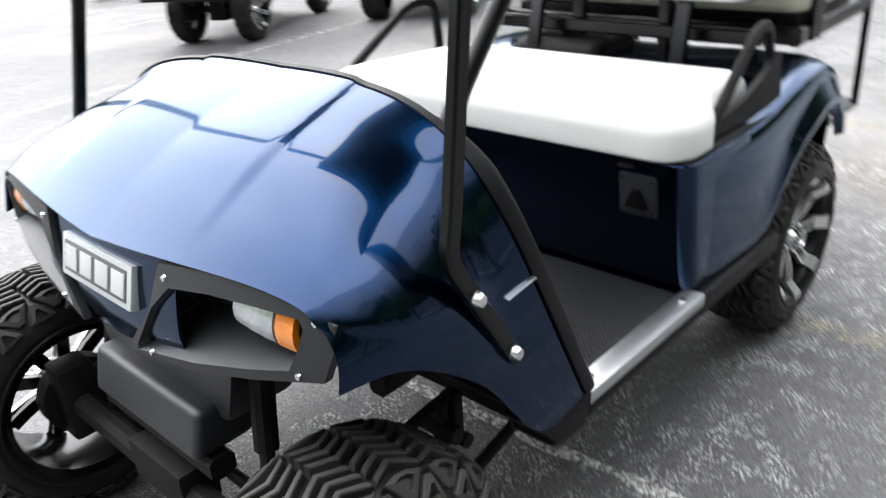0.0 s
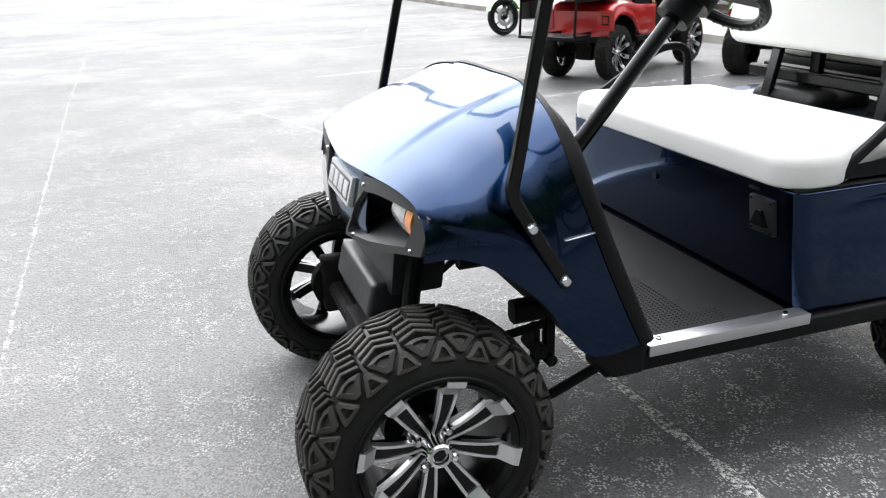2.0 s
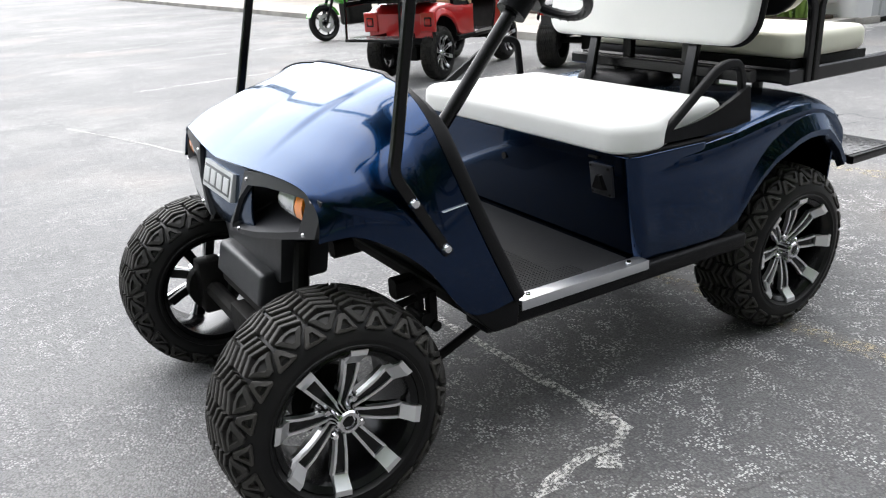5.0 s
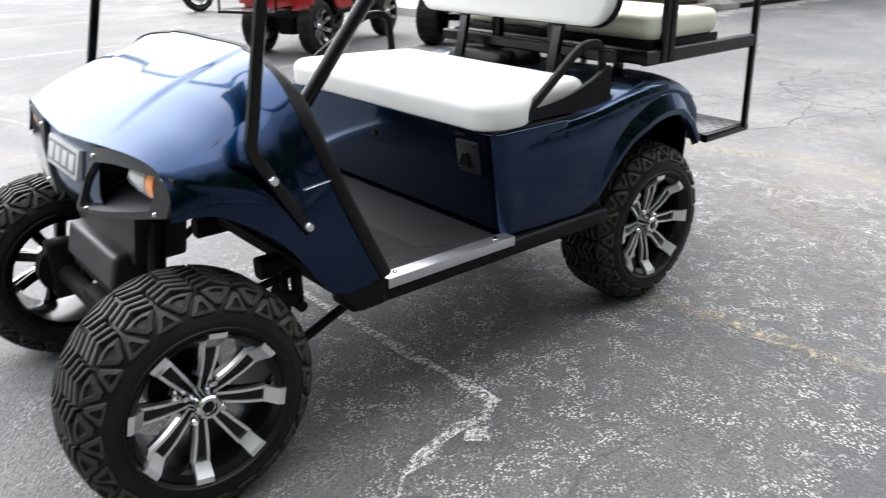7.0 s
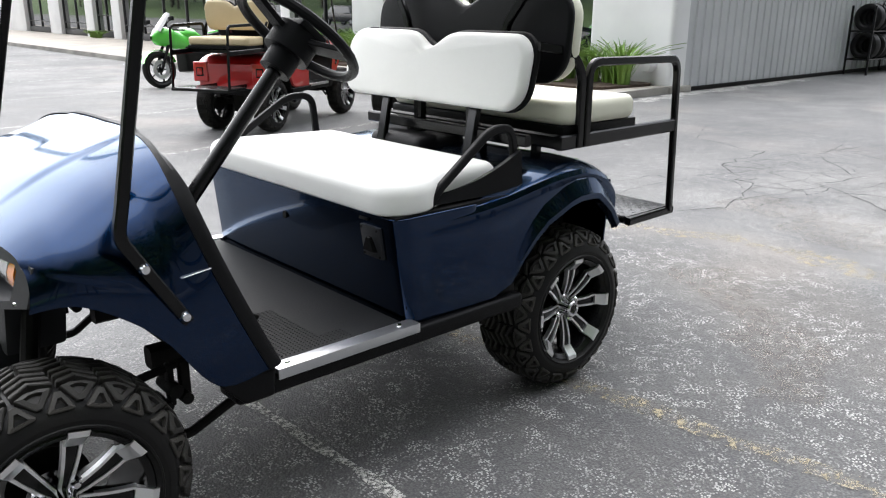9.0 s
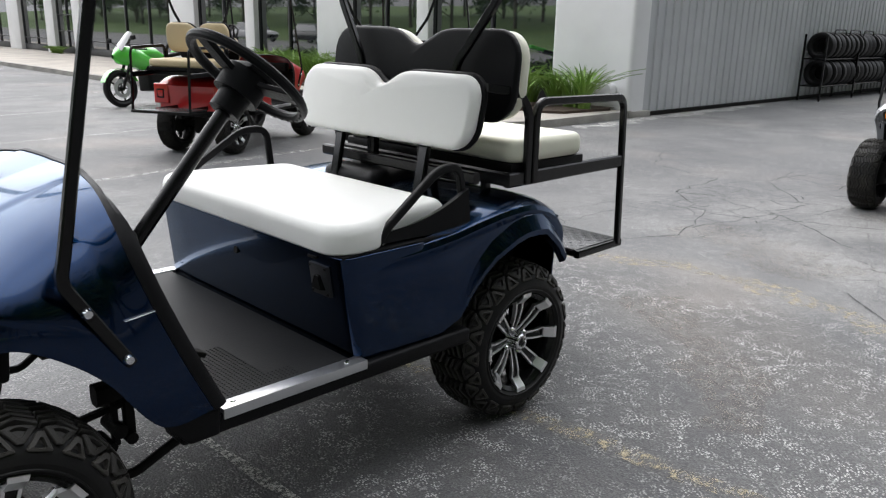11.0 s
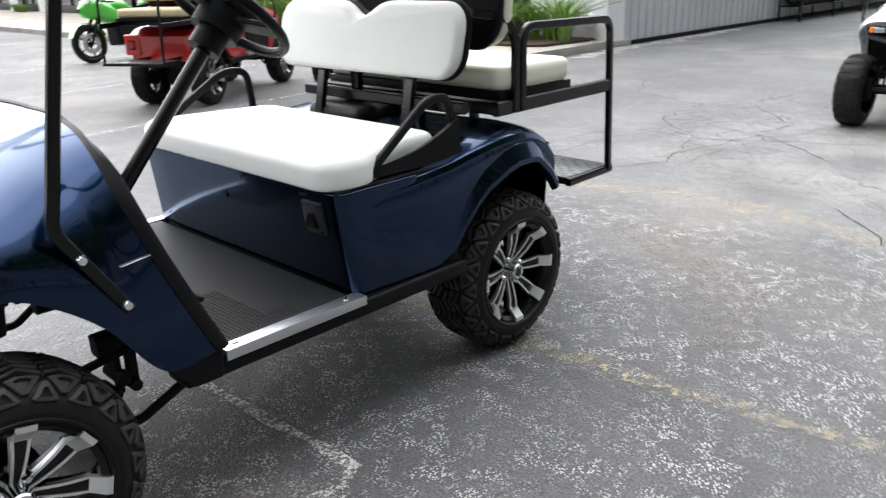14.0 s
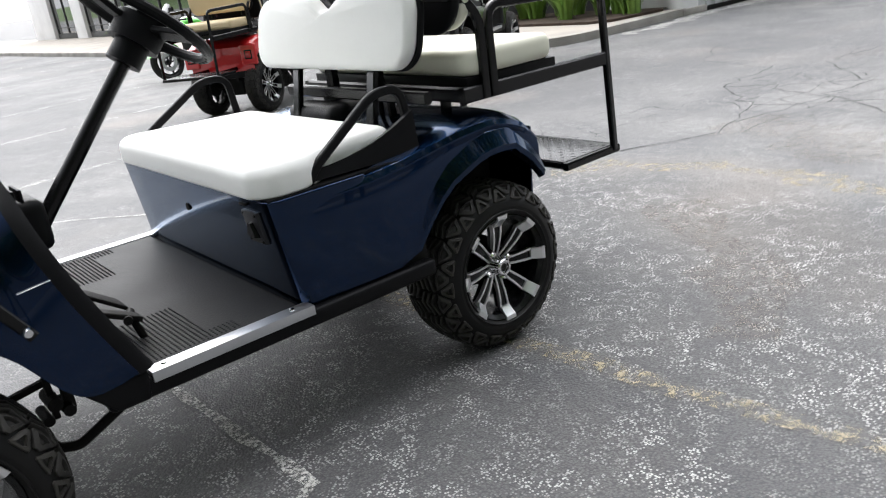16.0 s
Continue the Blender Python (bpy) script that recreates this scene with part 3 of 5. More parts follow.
def clump_mesh(seed, n=70, height=0.62):
    rnd = random.Random(seed)
    verts, faces = [], []
    for _ in range(n):
        a, h = rnd.uniform(0, 2 * math.pi), height * rnd.uniform(0.6, 1.1)
        lean, w = rnd.uniform(0.15, 0.62), rnd.uniform(0.010, 0.018)
        d, s = Vector((math.cos(a), math.sin(a), 0)), Vector((-math.sin(a), math.cos(a), 0))
        root = d * rnd.uniform(0.0, 0.10)
        k = len(verts)
        for i in range(6):
            t = i / 5
            c = root + d * lean * t ** 1.7 * h / 0.62 + Vector((0, 0, h * (t - 0.42 * max(0, t - 0.35) ** 1.5 * (1 + lean))))
            ww = w * (1 - t) ** 0.6 + 0.001
            verts += [c - s * ww, c + Vector((0, 0, -0.006)), c + s * ww]
        faces += [[k + 3 * i + j, k + 3 * i + j + 1, k + 3 * i + j + 4, k + 3 * i + j + 3] for i in range(5) for j in range(2)]
    return mesh_of(verts, faces, 60)


CLUMPS = [clump_mesh(s) for s in range(4)]
rnd = random.Random(5)
for k in range(34):
    y = 5.45 + k * 0.32
    ob = part("ornamental_grass", CLUMPS[k % 4], LEAF, None, "clump of arching bright green daylily leaves in mulch", pose(10.35 + rnd.uniform(-0.35, 0.35), y, 0.148, 0, 0, rnd.uniform(0, 360)))
    ob.scale = (1.25, 1.25, 1.3) if k % 3 else (1.45, 1.45, 1.5)
    tagged(ob, category="plant", group="grass clumps at the shop front")
for k in range(5):
    ob = part("weed", CLUMPS[k % 4], LEAF, None, "small weed at the foot of the wall", pose(WALL_X - 0.35, 30.0 + 0.22 * k, 0.12, 0, 0, 70 * k))
    tagged(ob, category="plant")
    ob.scale = (0.7, 0.7, 0.6)


# ---- wheels ----
TYRE_R, TYRE_HALF, BEAD = 0.290, 0.126, 0.178
PITCHES = 20
# the tyre's outer line from the crown's middle to the foot of the tread: (length along it, side distance, radius)
SHOULDER = ((0.0, 0.0, TYRE_R), (0.040, 0.040, TYRE_R - 0.001), (0.075, 0.0745, TYRE_R - 0.005), (0.095, 0.0925, TYRE_R - 0.013), (0.115, 0.1080, TYRE_R - 0.026),
            (0.135, 0.1185, TYRE_R - 0.043), (0.155, 0.1245, TYRE_R - 0.062), (0.180, 0.1270, TYRE_R - 0.087))


def tread_point(u, s, side, depth):
    """A point of the tread: u in pitches round the tyre, s along the outer line, depth below it."""
    at = lambda q: (interp(q, [p[0] for p in SHOULDER], [p[1] for p in SHOULDER]), interp(q, [p[0] for p in SHOULDER], [p[2] for p in SHOULDER]))
    (v0, r0), (v1, r1) = at(max(0, abs(s) - 0.012)), at(abs(s) + 0.012)
    v, r = at(abs(s))
    dv, dr = v1 - v0, r1 - r0
    n = math.hypot(dv, dr)
    v, r = v + depth * dr / n, r - depth * dv / n
    a = 2 * math.pi * u / PITCHES
    return Vector((r * math.cos(a), side * (v if s >= 0 else -v), r * math.sin(a)))


def lug(loop, tops, side, deep=0.013, sunk=0.0):
    """A tread lug over the outline loop of (u, s), with bevelled walls; sunk: size of the pit in its top."""
    p = 2 * math.pi * TYRE_R / PITCHES
    flat = [Vector((u * p, s)) for u, s in loop]
    turn = 1 if sum(a.x * b.y - b.x * a.y for a, b in zip(flat, flat[1:] + flat[:1])) > 0 else -1
    shapes = [(flat, deep), (inset(flat, 0.0015 * turn), 0.002), (inset(flat, 0.0036 * turn), 0.0)]
    if sunk:
        c = sum(flat, Vector((0, 0))) / len(flat)
        shapes += [([c + (q - c) * sunk for q in flat], 0.0), ([c + (q - c) * sunk * 0.8 for q in flat], 0.009)]
    k = len(loop)
    verts = [tread_point(q.x / p, q.y, side, d) for ring, d in shapes for q in ring]
    faces = [[m * k + i, m * k + (i + 1) % k, m * k + k + (i + 1) % k, m * k + k + i] for m in range(len(shapes) - 1) for i in range(k)]
    last = (len(shapes) - 1) * k
    return mesh_of(verts, faces + [[last + i for i in t] for t in tops], 25)


def lug_meshes(side):
    """The lugs of one pitch on one side: three zigzag bars of the crown, a pitted shoulder triangle and a pitted side triangle."""
    out = []
    for row in range(3):
        s0, w, dip = -0.004 + 0.0245 * row, 0.0150, 0.021
        loop = [(-0.455, s0 + dip), (0.0, s0), (0.455, s0 + dip), (0.455, s0 + dip + w), (0.0, s0 + w), (-0.455, s0 + dip + w)]
        out.append(("tread_bar", lug(loop, [[0, 1, 4, 5], [1, 2, 3, 4]], side, 0.016)))
    tri = [(-0.43, 0.090), (-0.15, 0.080), (0.15, 0.080), (0.43, 0.090), (0.10, 0.130), (-0.10, 0.130)]
    out.append(("shoulder_lug", lug(tri, [[0, 1, 5], [1, 2, 4, 5], [2, 3, 4]], side, 0.015, 0.50)))
    tri = [(0.5 - 0.09, 0.100), (0.5 + 0.09, 0.100), (0.5 + 0.37, 0.140), (0.5 + 0.33, 0.147), (0.5, 0.149), (0.5 - 0.33, 0.147), (0.5 - 0.37, 0.140)]
    out.append(("side_lug", lug(tri, [list(range(7))], side, 0.009, 0.48)))
    return out


LUGS = [(name, me, 0.5 if side > 0 else 0.0) for side in (-1, 1) for name, me in lug_meshes(side)]
side_line = [(BEAD, TYRE_HALF - 0.030), (BEAD + 0.006, TYRE_HALF - 0.010), (BEAD + 0.014, TYRE_HALF - 0.004), (BEAD + 0.016, TYRE_HALF + 0.000), (BEAD + 0.020, TYRE_HALF + 0.000), (BEAD + 0.022, TYRE_HALF - 0.003), (BEAD + 0.035, TYRE_HALF - 0.001)]
side_line += [(math.hypot(q.x, q.z), q.y) for q in (tread_point(0, s, 1, d) for s, d in ((0.172, 0.0005), (0.160, 0.001), (0.148, 0.005), (0.130, 0.009), (0.110, 0.012), (0.085, 0.014), (0.050, 0.015)))]
TYRE = revolve([(r, -y) for r, y in side_line] + [(TYRE_R - 0.015, 0.0)] + [(r, y) for r, y in reversed(side_line)], 72)


def joined_tread():
    verts, faces = [], []
    for name, me, shift in LUGS:
        for i in range(PITCHES):
            m, k = pose(0, 0, 0, 0, -360 / PITCHES * (i + shift), 0), len(verts)
            verts += [m @ v.co for v in me.vertices]
            faces += [[k + q for q in p.vertices] for p in me.polygons]
    return mesh_of(verts, faces, 25)


TREAD = joined_tread()
BARREL = revolve([(0.178, 0.100), (0.186, 0.112), (0.182, 0.118), (0.168, 0.108), (0.160, 0.04), (0.158, -0.06), (0.166, -0.105), (0.180, -0.118), (0.186, -0.114), (0.184, -0.104), (0.172, -0.09), (0.168, 0.0), (0.172, 0.09)], 48, closed=True)
DISC = revolve([(0.0, -0.045), (0.060, -0.045), (0.062, -0.02), (0.0, -0.02)], 32)
BRAKE = revolve([(0.0, 0.03), (0.09, 0.03), (0.09, 0.075), (0.0, 0.075)], 28)
CAP = revolve([(0.0, -0.104), (0.017, -0.104), (0.019, -0.112), (0.026, -0.112), (0.030, -0.107), (0.031, -0.100), (0.028, -0.096), (0.034, -0.070), (0.040, -0.060), (0.041, -0.03), (0.0, -0.03)], 32)
CAP_FACE = revolve([(0.0, -0.1065), (0.013, -0.1065), (0.016, -0.1045), (0.0, -0.102)], 6)
NUT = revolve([(0.0, -0.086), (0.007, -0.086), (0.011, -0.080), (0.012, -0.04), (0.0, -0.04)], 10)


def spoke_meshes():
    """One spoke of the outer face (toward -y): dark body, two machined strips and the bent tab at the rim."""
    y = lambda r: -0.058 - 0.026 * math.sin(min(1, max(0, (r - 0.03) / 0.11)) * math.pi * 0.5)
    rs = [0.030, 0.06, 0.09, 0.115, 0.134, 0.150]

    def bar(o0, o1, w, up, deep, rr):
        verts, faces = [], []
        for r in rr:
            f = (r - 0.030) / 0.104
            c = o0 + (o1 - o0) * f
            for du, dv in ((-w, up), (w, up), (w, deep), (-w, deep)):
                verts.append((r, y(r) - dv, c + du))
        n = len(rr)
        for i in range(n - 1):
            faces += [[4 * i + j, 4 * i + (j + 1) % 4, 4 * i + 4 + (j + 1) % 4, 4 * i + 4 + j] for j in range(4)]
        faces += [[0, 1, 2, 3], [4 * n - 4, 4 * n - 3, 4 * n - 2, 4 * n - 1]]
        return mesh_of(verts, faces, 30)

    dark = bar(0, 0, 0.0150, 0.001, -0.03, rs)
    strips = [bar(s * 0.0092, s * 0.0165, 0.0036, 0.006, -0.010, rs) for s in (-1, 1)]
    ye = y(0.134)
    tab = []
    for r, yy in ((0.143, ye - 0.010), (0.150, ye - 0.015), (0.172, -0.1215), (0.186, -0.123), (0.186, -0.108), (0.166, -0.096), (0.146, ye + 0.012)):
        tab.append((r, yy))
    k = len(tab)
    verts = [(r, yy, s * (0.0192 + 0.08 * (r - 0.15))) for s in (-1, 1) for r, yy in tab]
    faces = [[i, (i + 1) % k, k + (i + 1) % k, k + i] for i in range(k)] + [list(range(k)), list(range(k, 2 * k))]
    return dark, joined(*strips), mesh_of(verts, faces, 25)


SPOKE_DARK, SPOKE_STRIPS, SPOKE_TAB = spoke_meshes()


def wheel(parent, x, y, z, turn=0.0, spin=0.0, face=MACHINED, near=False):
    """A black alloy wheel with machined spokes; its outer face is at local -y."""
    m = pose(x, y, z, 0, 0, turn) @ pose(0, 0, 0, 0, spin, 0)
    w = part("wheel", BARREL, GLOSS, parent, "gloss black alloy wheel with machined spokes", m)
    part("tyre", TYRE, SMOOTH_RUBBER, w, "chunky all-terrain tyre")
    if near:
        for name, me, shift in LUGS:
            for i in range(PITCHES):
                part(name, me, RUBBER, w, m=pose(0, 0, 0, 0, -360 / PITCHES * (i + shift), 0))
    else:
        tagged(part("tread", TREAD, RUBBER, w), kind="stuff")
    part("hub", DISC, GLOSS, w)
    part("brake_drum", BRAKE, CHASSIS, w)
    cap = part("centre_cap", CAP, CHROME, w)
    part("cap_badge", CAP_FACE, GLOSS, w)
    for i in range(8):
        r = pose(0, 0, 0, 0, 45 * i, 0)
        part("spoke", SPOKE_DARK, GLOSS, w, m=r)
        part("spoke_edge", SPOKE_STRIPS, face, w, "bright machined edge", r)
        part("spoke_tab", SPOKE_TAB, face, w, "bright machined tab", r)
    for i in range(4):
        part("lug_nut", NUT, CHROME, w, m=pose(0, 0, 0, 0, 22.5 + 90 * i, 0) @ pose(0.050, 0, 0))
    return w


# ---- the golf carts ----
def cowl_rows(ns=34, nv=96):
    """The bonnet and its side skirts: sections from the nose lip to the dash edge."""
    low = [(0.020, 0.578, 0.715), (0.095, 0.606, 0.722), (0.180, 0.612, 0.676), (0.266, 0.616, 0.600), (0.374, 0.626, 0.462), (0.507, 0.628, 0.466)]
    rows = []
    for i in range(ns + 1):
        s = i / ns
        B = lerp_path(low, s)
        top = lerp_path([(-0.028, 0, 0.815), (0.06, 0, 0.870), (0.17, 0, 0.925), (0.29, 0, 0.966), (0.400, 0, 0.996)], s)
        sh = lerp_path([(0.055, 0.580, 0.862), (0.115, 0.605, 0.895), (0.19, 0.612, 0.915), (0.25, 0.615, 0.955), (0.245, 0.620, 1.000)], s)
        near_top = lerp_path([(-0.012, 0.40, 0.828), (0.075, 0.44, 0.885), (0.18, 0.46, 0.945), (0.29, 0.48, 0.982), (0.390, 0.50, 1.010)], s)
        crease = 0.268 - 0.035 * s
        half = []
        for j in range(nv + 1):
            t = j / nv
            t = t ** 0.9
            q = B * (1 - t) ** 3 + sh * 3 * t * (1 - t) ** 2 + near_top * 3 * t * t * (1 - t) + top * t ** 3
            rise = min(1, max(0, (crease - q.y) / 0.030 + 0.5))
            rise = rise * rise * (3 - 2 * rise)
            # below the bonnet's lip the fender lies a little further in
            under = min(1, max(0, (0.812 - 0.13 * s - q.z) / 0.012)) * min(1, max(0, (q.y - 0.44) / 0.05)) * max(0, 1 - s / 0.55)
            q.y -= 0.009 * under
            half.append(Vector((q.x, q.y, q.z + 0.0055 * rise * min(1, max(0, s * 3 - 0.3)))))
        rows.append([Vector((q.x, -q.y, q.z)) for q in half] + [q for q in reversed(half[:-1])])
    return rows


COWL_ROWS = cowl_rows()
COWL = sheet(COWL_ROWS, 0.006)


def cowl_trim():
    """The black band that carries the cowl's surface on past its rear edge."""
    edge, before = COWL_ROWS[-1][::2], COWL_ROWS[-2][::2]
    rows = [[], [], []]
    for p, q in zip(edge, before):
        d = (p - q)
        d = (d + Vector((0.004, 0, 0.002))).normalized()
        wide = 0.004 + 0.024 * min(1, max(0, (abs(p.y) - 0.42) / 0.12))
        for row, k in zip(rows, (-0.004, 0.6 * wide, wide)):
            row.append(p + d * k + Vector((0, 0.003 * p.y if k < wide else -0.012 * p.y, -0.001 if k < wide else -0.004)))
    return sheet(rows, 0.010)


def nose_rows():
    rows = []
    for j in range(9):
        t = j / 8
        row = []
        for i in range(41):
            y = -0.235 + 0.47 * i / 40
            a = abs(y) / 0.575
            x0, z0 = -0.022 + 0.070 * a ** 2.4, 0.817 + 0.008 * a ** 2
            zl = 0.640 + 0.085 * a ** 1.4
            bulge = 0.026 * math.sin(min(1, t * 1.1) * math.pi * 0.5)
            row.append((x0 + 0.010 - bulge * (1 - 0.5 * a) + 0.03 * max(0, t - 0.75), y, z0 + (zl - z0) * t))
        rows.append(row)
    return rows


NOSE = sheet(nose_rows(), 0.006)


def nose_point(y, t):
    """The nose's face at the side distance y; t from its lip (0) to its lower edge (1)."""
    a = abs(y) / 0.575
    x0, z0 = -0.022 + 0.070 * a ** 2.4, 0.817 + 0.008 * a ** 2
    zl = 0.640 + 0.085 * a ** 1.4
    return Vector((x0 + 0.010 - 0.026 * math.sin(min(1, t * 1.1) * math.pi * 0.5) * (1 - 0.5 * a), y, z0 + (zl - z0) * t))


def headlight(cart, s):
    """The charcoal surround with its recess, lamp and amber signal, on the side s."""
    outer = [(0.205, 0.0), (0.33, -0.08), (0.43, -0.05), (0.520, 0.06), (0.556, 0.22), (0.556, 0.55), (0.535, 1.02), (0.40, 1.04), (0.26, 1.06), (0.085, 1.05), (0.095, 0.95), (0.175, 0.50)]
    hole = [(0.235, 0.20), (0.33, 0.14), (0.42, 0.145), (0.500, 0.19), (0.508, 0.30), (0.500, 0.55), (0.480, 0.86), (0.40, 0.90), (0.28, 0.945), (0.125, 0.975), (0.125, 0.92), (0.185, 0.46)]
    lift = lambda y, t, d: nose_point(s * y, t) + Vector((-d, 0, 0))
    k = len(outer)
    rings = [[lift(y, t, -0.004) for y, t in outer], [lift(y, t, 0.010) for y, t in outer], [lift(y, t, 0.012) for y, t in hole],
             [lift(0.35 + (y - 0.34) * 0.80, 0.40 + (t - 0.5) * 0.5, -0.085) for y, t in hole]]
    verts = [p for r in rings for p in r]
    faces = [[i * k + j, i * k + (j + 1) % k, i * k + k + (j + 1) % k, i * k + k + j] for i in range(3) for j in range(k)]
    faces.append([3 * k + j for j in range(k)])
    bez = part("headlight_surround", mesh_of(verts, faces, 30), BEZEL, cart, "matt charcoal plastic lamp surround with a deep recess")
    # lamp and signal lie in the outer half of the recess
    for name, y0, y1, m_, lab in (("headlamp", 0.345, 0.440, LAMP, "clear headlamp lens"), ("turn_signal", 0.446, 0.484, AMBER, "amber signal lens")):
        pts = []
        for i in range(5):
            row = []
            for j in range(5):
                y = y0 + (y1 - y0) * i / 4
                t = 0.17 + (0.34 + 0.16 * (y - 0.345) / 0.143) * j / 4
                b = 0.012 * math.sin(math.pi * (0.15 + 0.7 * j / 4))
                row.append(lift(y, t, -0.030 + 0.16 * (y - 0.335) + b))
            pts.append(row)
        part(name, sheet(pts, 0.012 * -s), m_, bez, lab)
    for y, t in ((0.222, 0.12), (0.527, 0.21), (0.495, 0.93), (0.165, 0.96)):
        part("screw", revolve([(0, -0.002), (0.005, -0.002), (0.006, 0.003), (0, 0.003)], 10), CHROME, bez, m=Matrix.Translation(lift(y, t, 0.012)) @ pose(0, 0, 0, 0, 0, -90))


def rear_body_rows(y_out=0.604):
    xs = [1.015, 1.10, 1.2, 1.3, 1.38, 1.43, 1.48, 1.53, 1.58, 1.63, 1.68, 1.73, 1.78, 1.82, 1.855, 1.885, 1.905]
    rows = []
    for x in xs:
        zb = interp(x, [1.0, 1.36, 1.40, 1.45, 1.53, 1.62, 1.70, 1.78, 1.85, 1.905], [0.445, 0.450, 0.505, 0.575, 0.640, 0.680, 0.696, 0.684, 0.625, 0.555])
        zt = interp(x, [1.0, 1.2, 1.38, 1.5, 1.6, 1.72, 1.80, 1.86, 1.905], [0.752, 0.760, 0.775, 0.792, 0.805, 0.809, 0.792, 0.760, 0.710])
        y_out = interp(x, [1.0, 1.10, 1.30, 1.55, 1.905], [0.590, 0.598, 0.604, 0.590, 0.560])
        flare = 0.030 * interp(x, [1.35, 1.45, 1.6, 1.85, 1.91], [0, 0.6, 1, 1, 0.8])
        zs = zt - 0.045
        half = []
        for yy, zz in ((y_out + flare - 0.025, zb - 0.012), (y_out + flare, zb), (y_out + flare, zb + 0.012), (y_out + flare * 0.5, zb + 0.035), (y_out, zb + 0.06 if flare else zb + 0.05), (y_out, (zb + zs) / 2 + 0.03), (y_out, zs - 0.012),
                       (y_out - 0.004, zs), (y_out - 0.004, zs + 0.006), (y_out - 0.012, zs + 0.020), (y_out - 0.040, zt - 0.010), (y_out - 0.085, zt), (y_out - 0.20, zt + 0.004), (0.25, zt), (0.10, zt - 0.002), (0, zt - 0.002)):
            half.append((x + 0.13 * max(0, x - 1.5), yy, max(zz, zb - 0.02)))
        rows.append([(a, -b, c) for a, b, c in half] + [q for q in reversed(half[:-1])])
    return rows


REAR_BODY = sheet(rear_body_rows(), 0.006, sharp=28)


def steering(cart):
    foot, head = Vector((0.46, -0.28, 0.79)), Vector((0.80, -0.28, 1.185))
    d = (head - foot).normalized()
    part("steering_column", tube([foot, head], 0.0205, n=16), TUBE, cart)
    part("column_collar", tube([head - d * 0.05, head + d * 0.015], 0.030, n=14), PLASTIC, cart)
    c = head + d * 0.055
    u = Vector((0, 1, 0))
    v = d.cross(u).normalized()
    ring = [c + (u * math.cos(a) + v * math.sin(a)) * 0.178 for a in (2 * math.pi * i / 40 for i in range(40))]
    sw = part("steering_wheel", tube(ring + [ring[0]], 0.0145, n=10), PLASTIC, cart, "black moulded steering wheel with ribbed grip")
    for a in (-25, 205, 90):
        a = radians(a)
        e = c + (u * math.cos(a) + v * math.sin(a)) * 0.170
        part("spoke", tube([c - d * 0.02, c.lerp(e, 0.5) - d * 0.012, e], 0.052, 0.016, up=tuple(d)), PLASTIC, sw)
    part("wheel_hub", joined(tube([c - d * 0.065, c - d * 0.02, c + d * 0.006], 0.066, n=28), tube([c - d * 0.12, c - d * 0.06], 0.045, n=20)), PLASTIC, sw)
    part("score_clip", box(-0.07, 0.07, -0.045, 0.045, -0.008, 0.012, 0.006), PLASTIC, sw, m=Matrix.Translation(c + d * 0.012) @ d.to_track_quat("Z", "Y").to_matrix().to_4x4())
    for i in range(14):
        a = radians(200 + i * 10)
        q = c + (u * math.cos(a) + v * math.sin(a)) * 0.178
        part("grip_rib", tube([q - d * 0.016, q + d * 0.016], 0.005, 0.008), PLASTIC, sw)


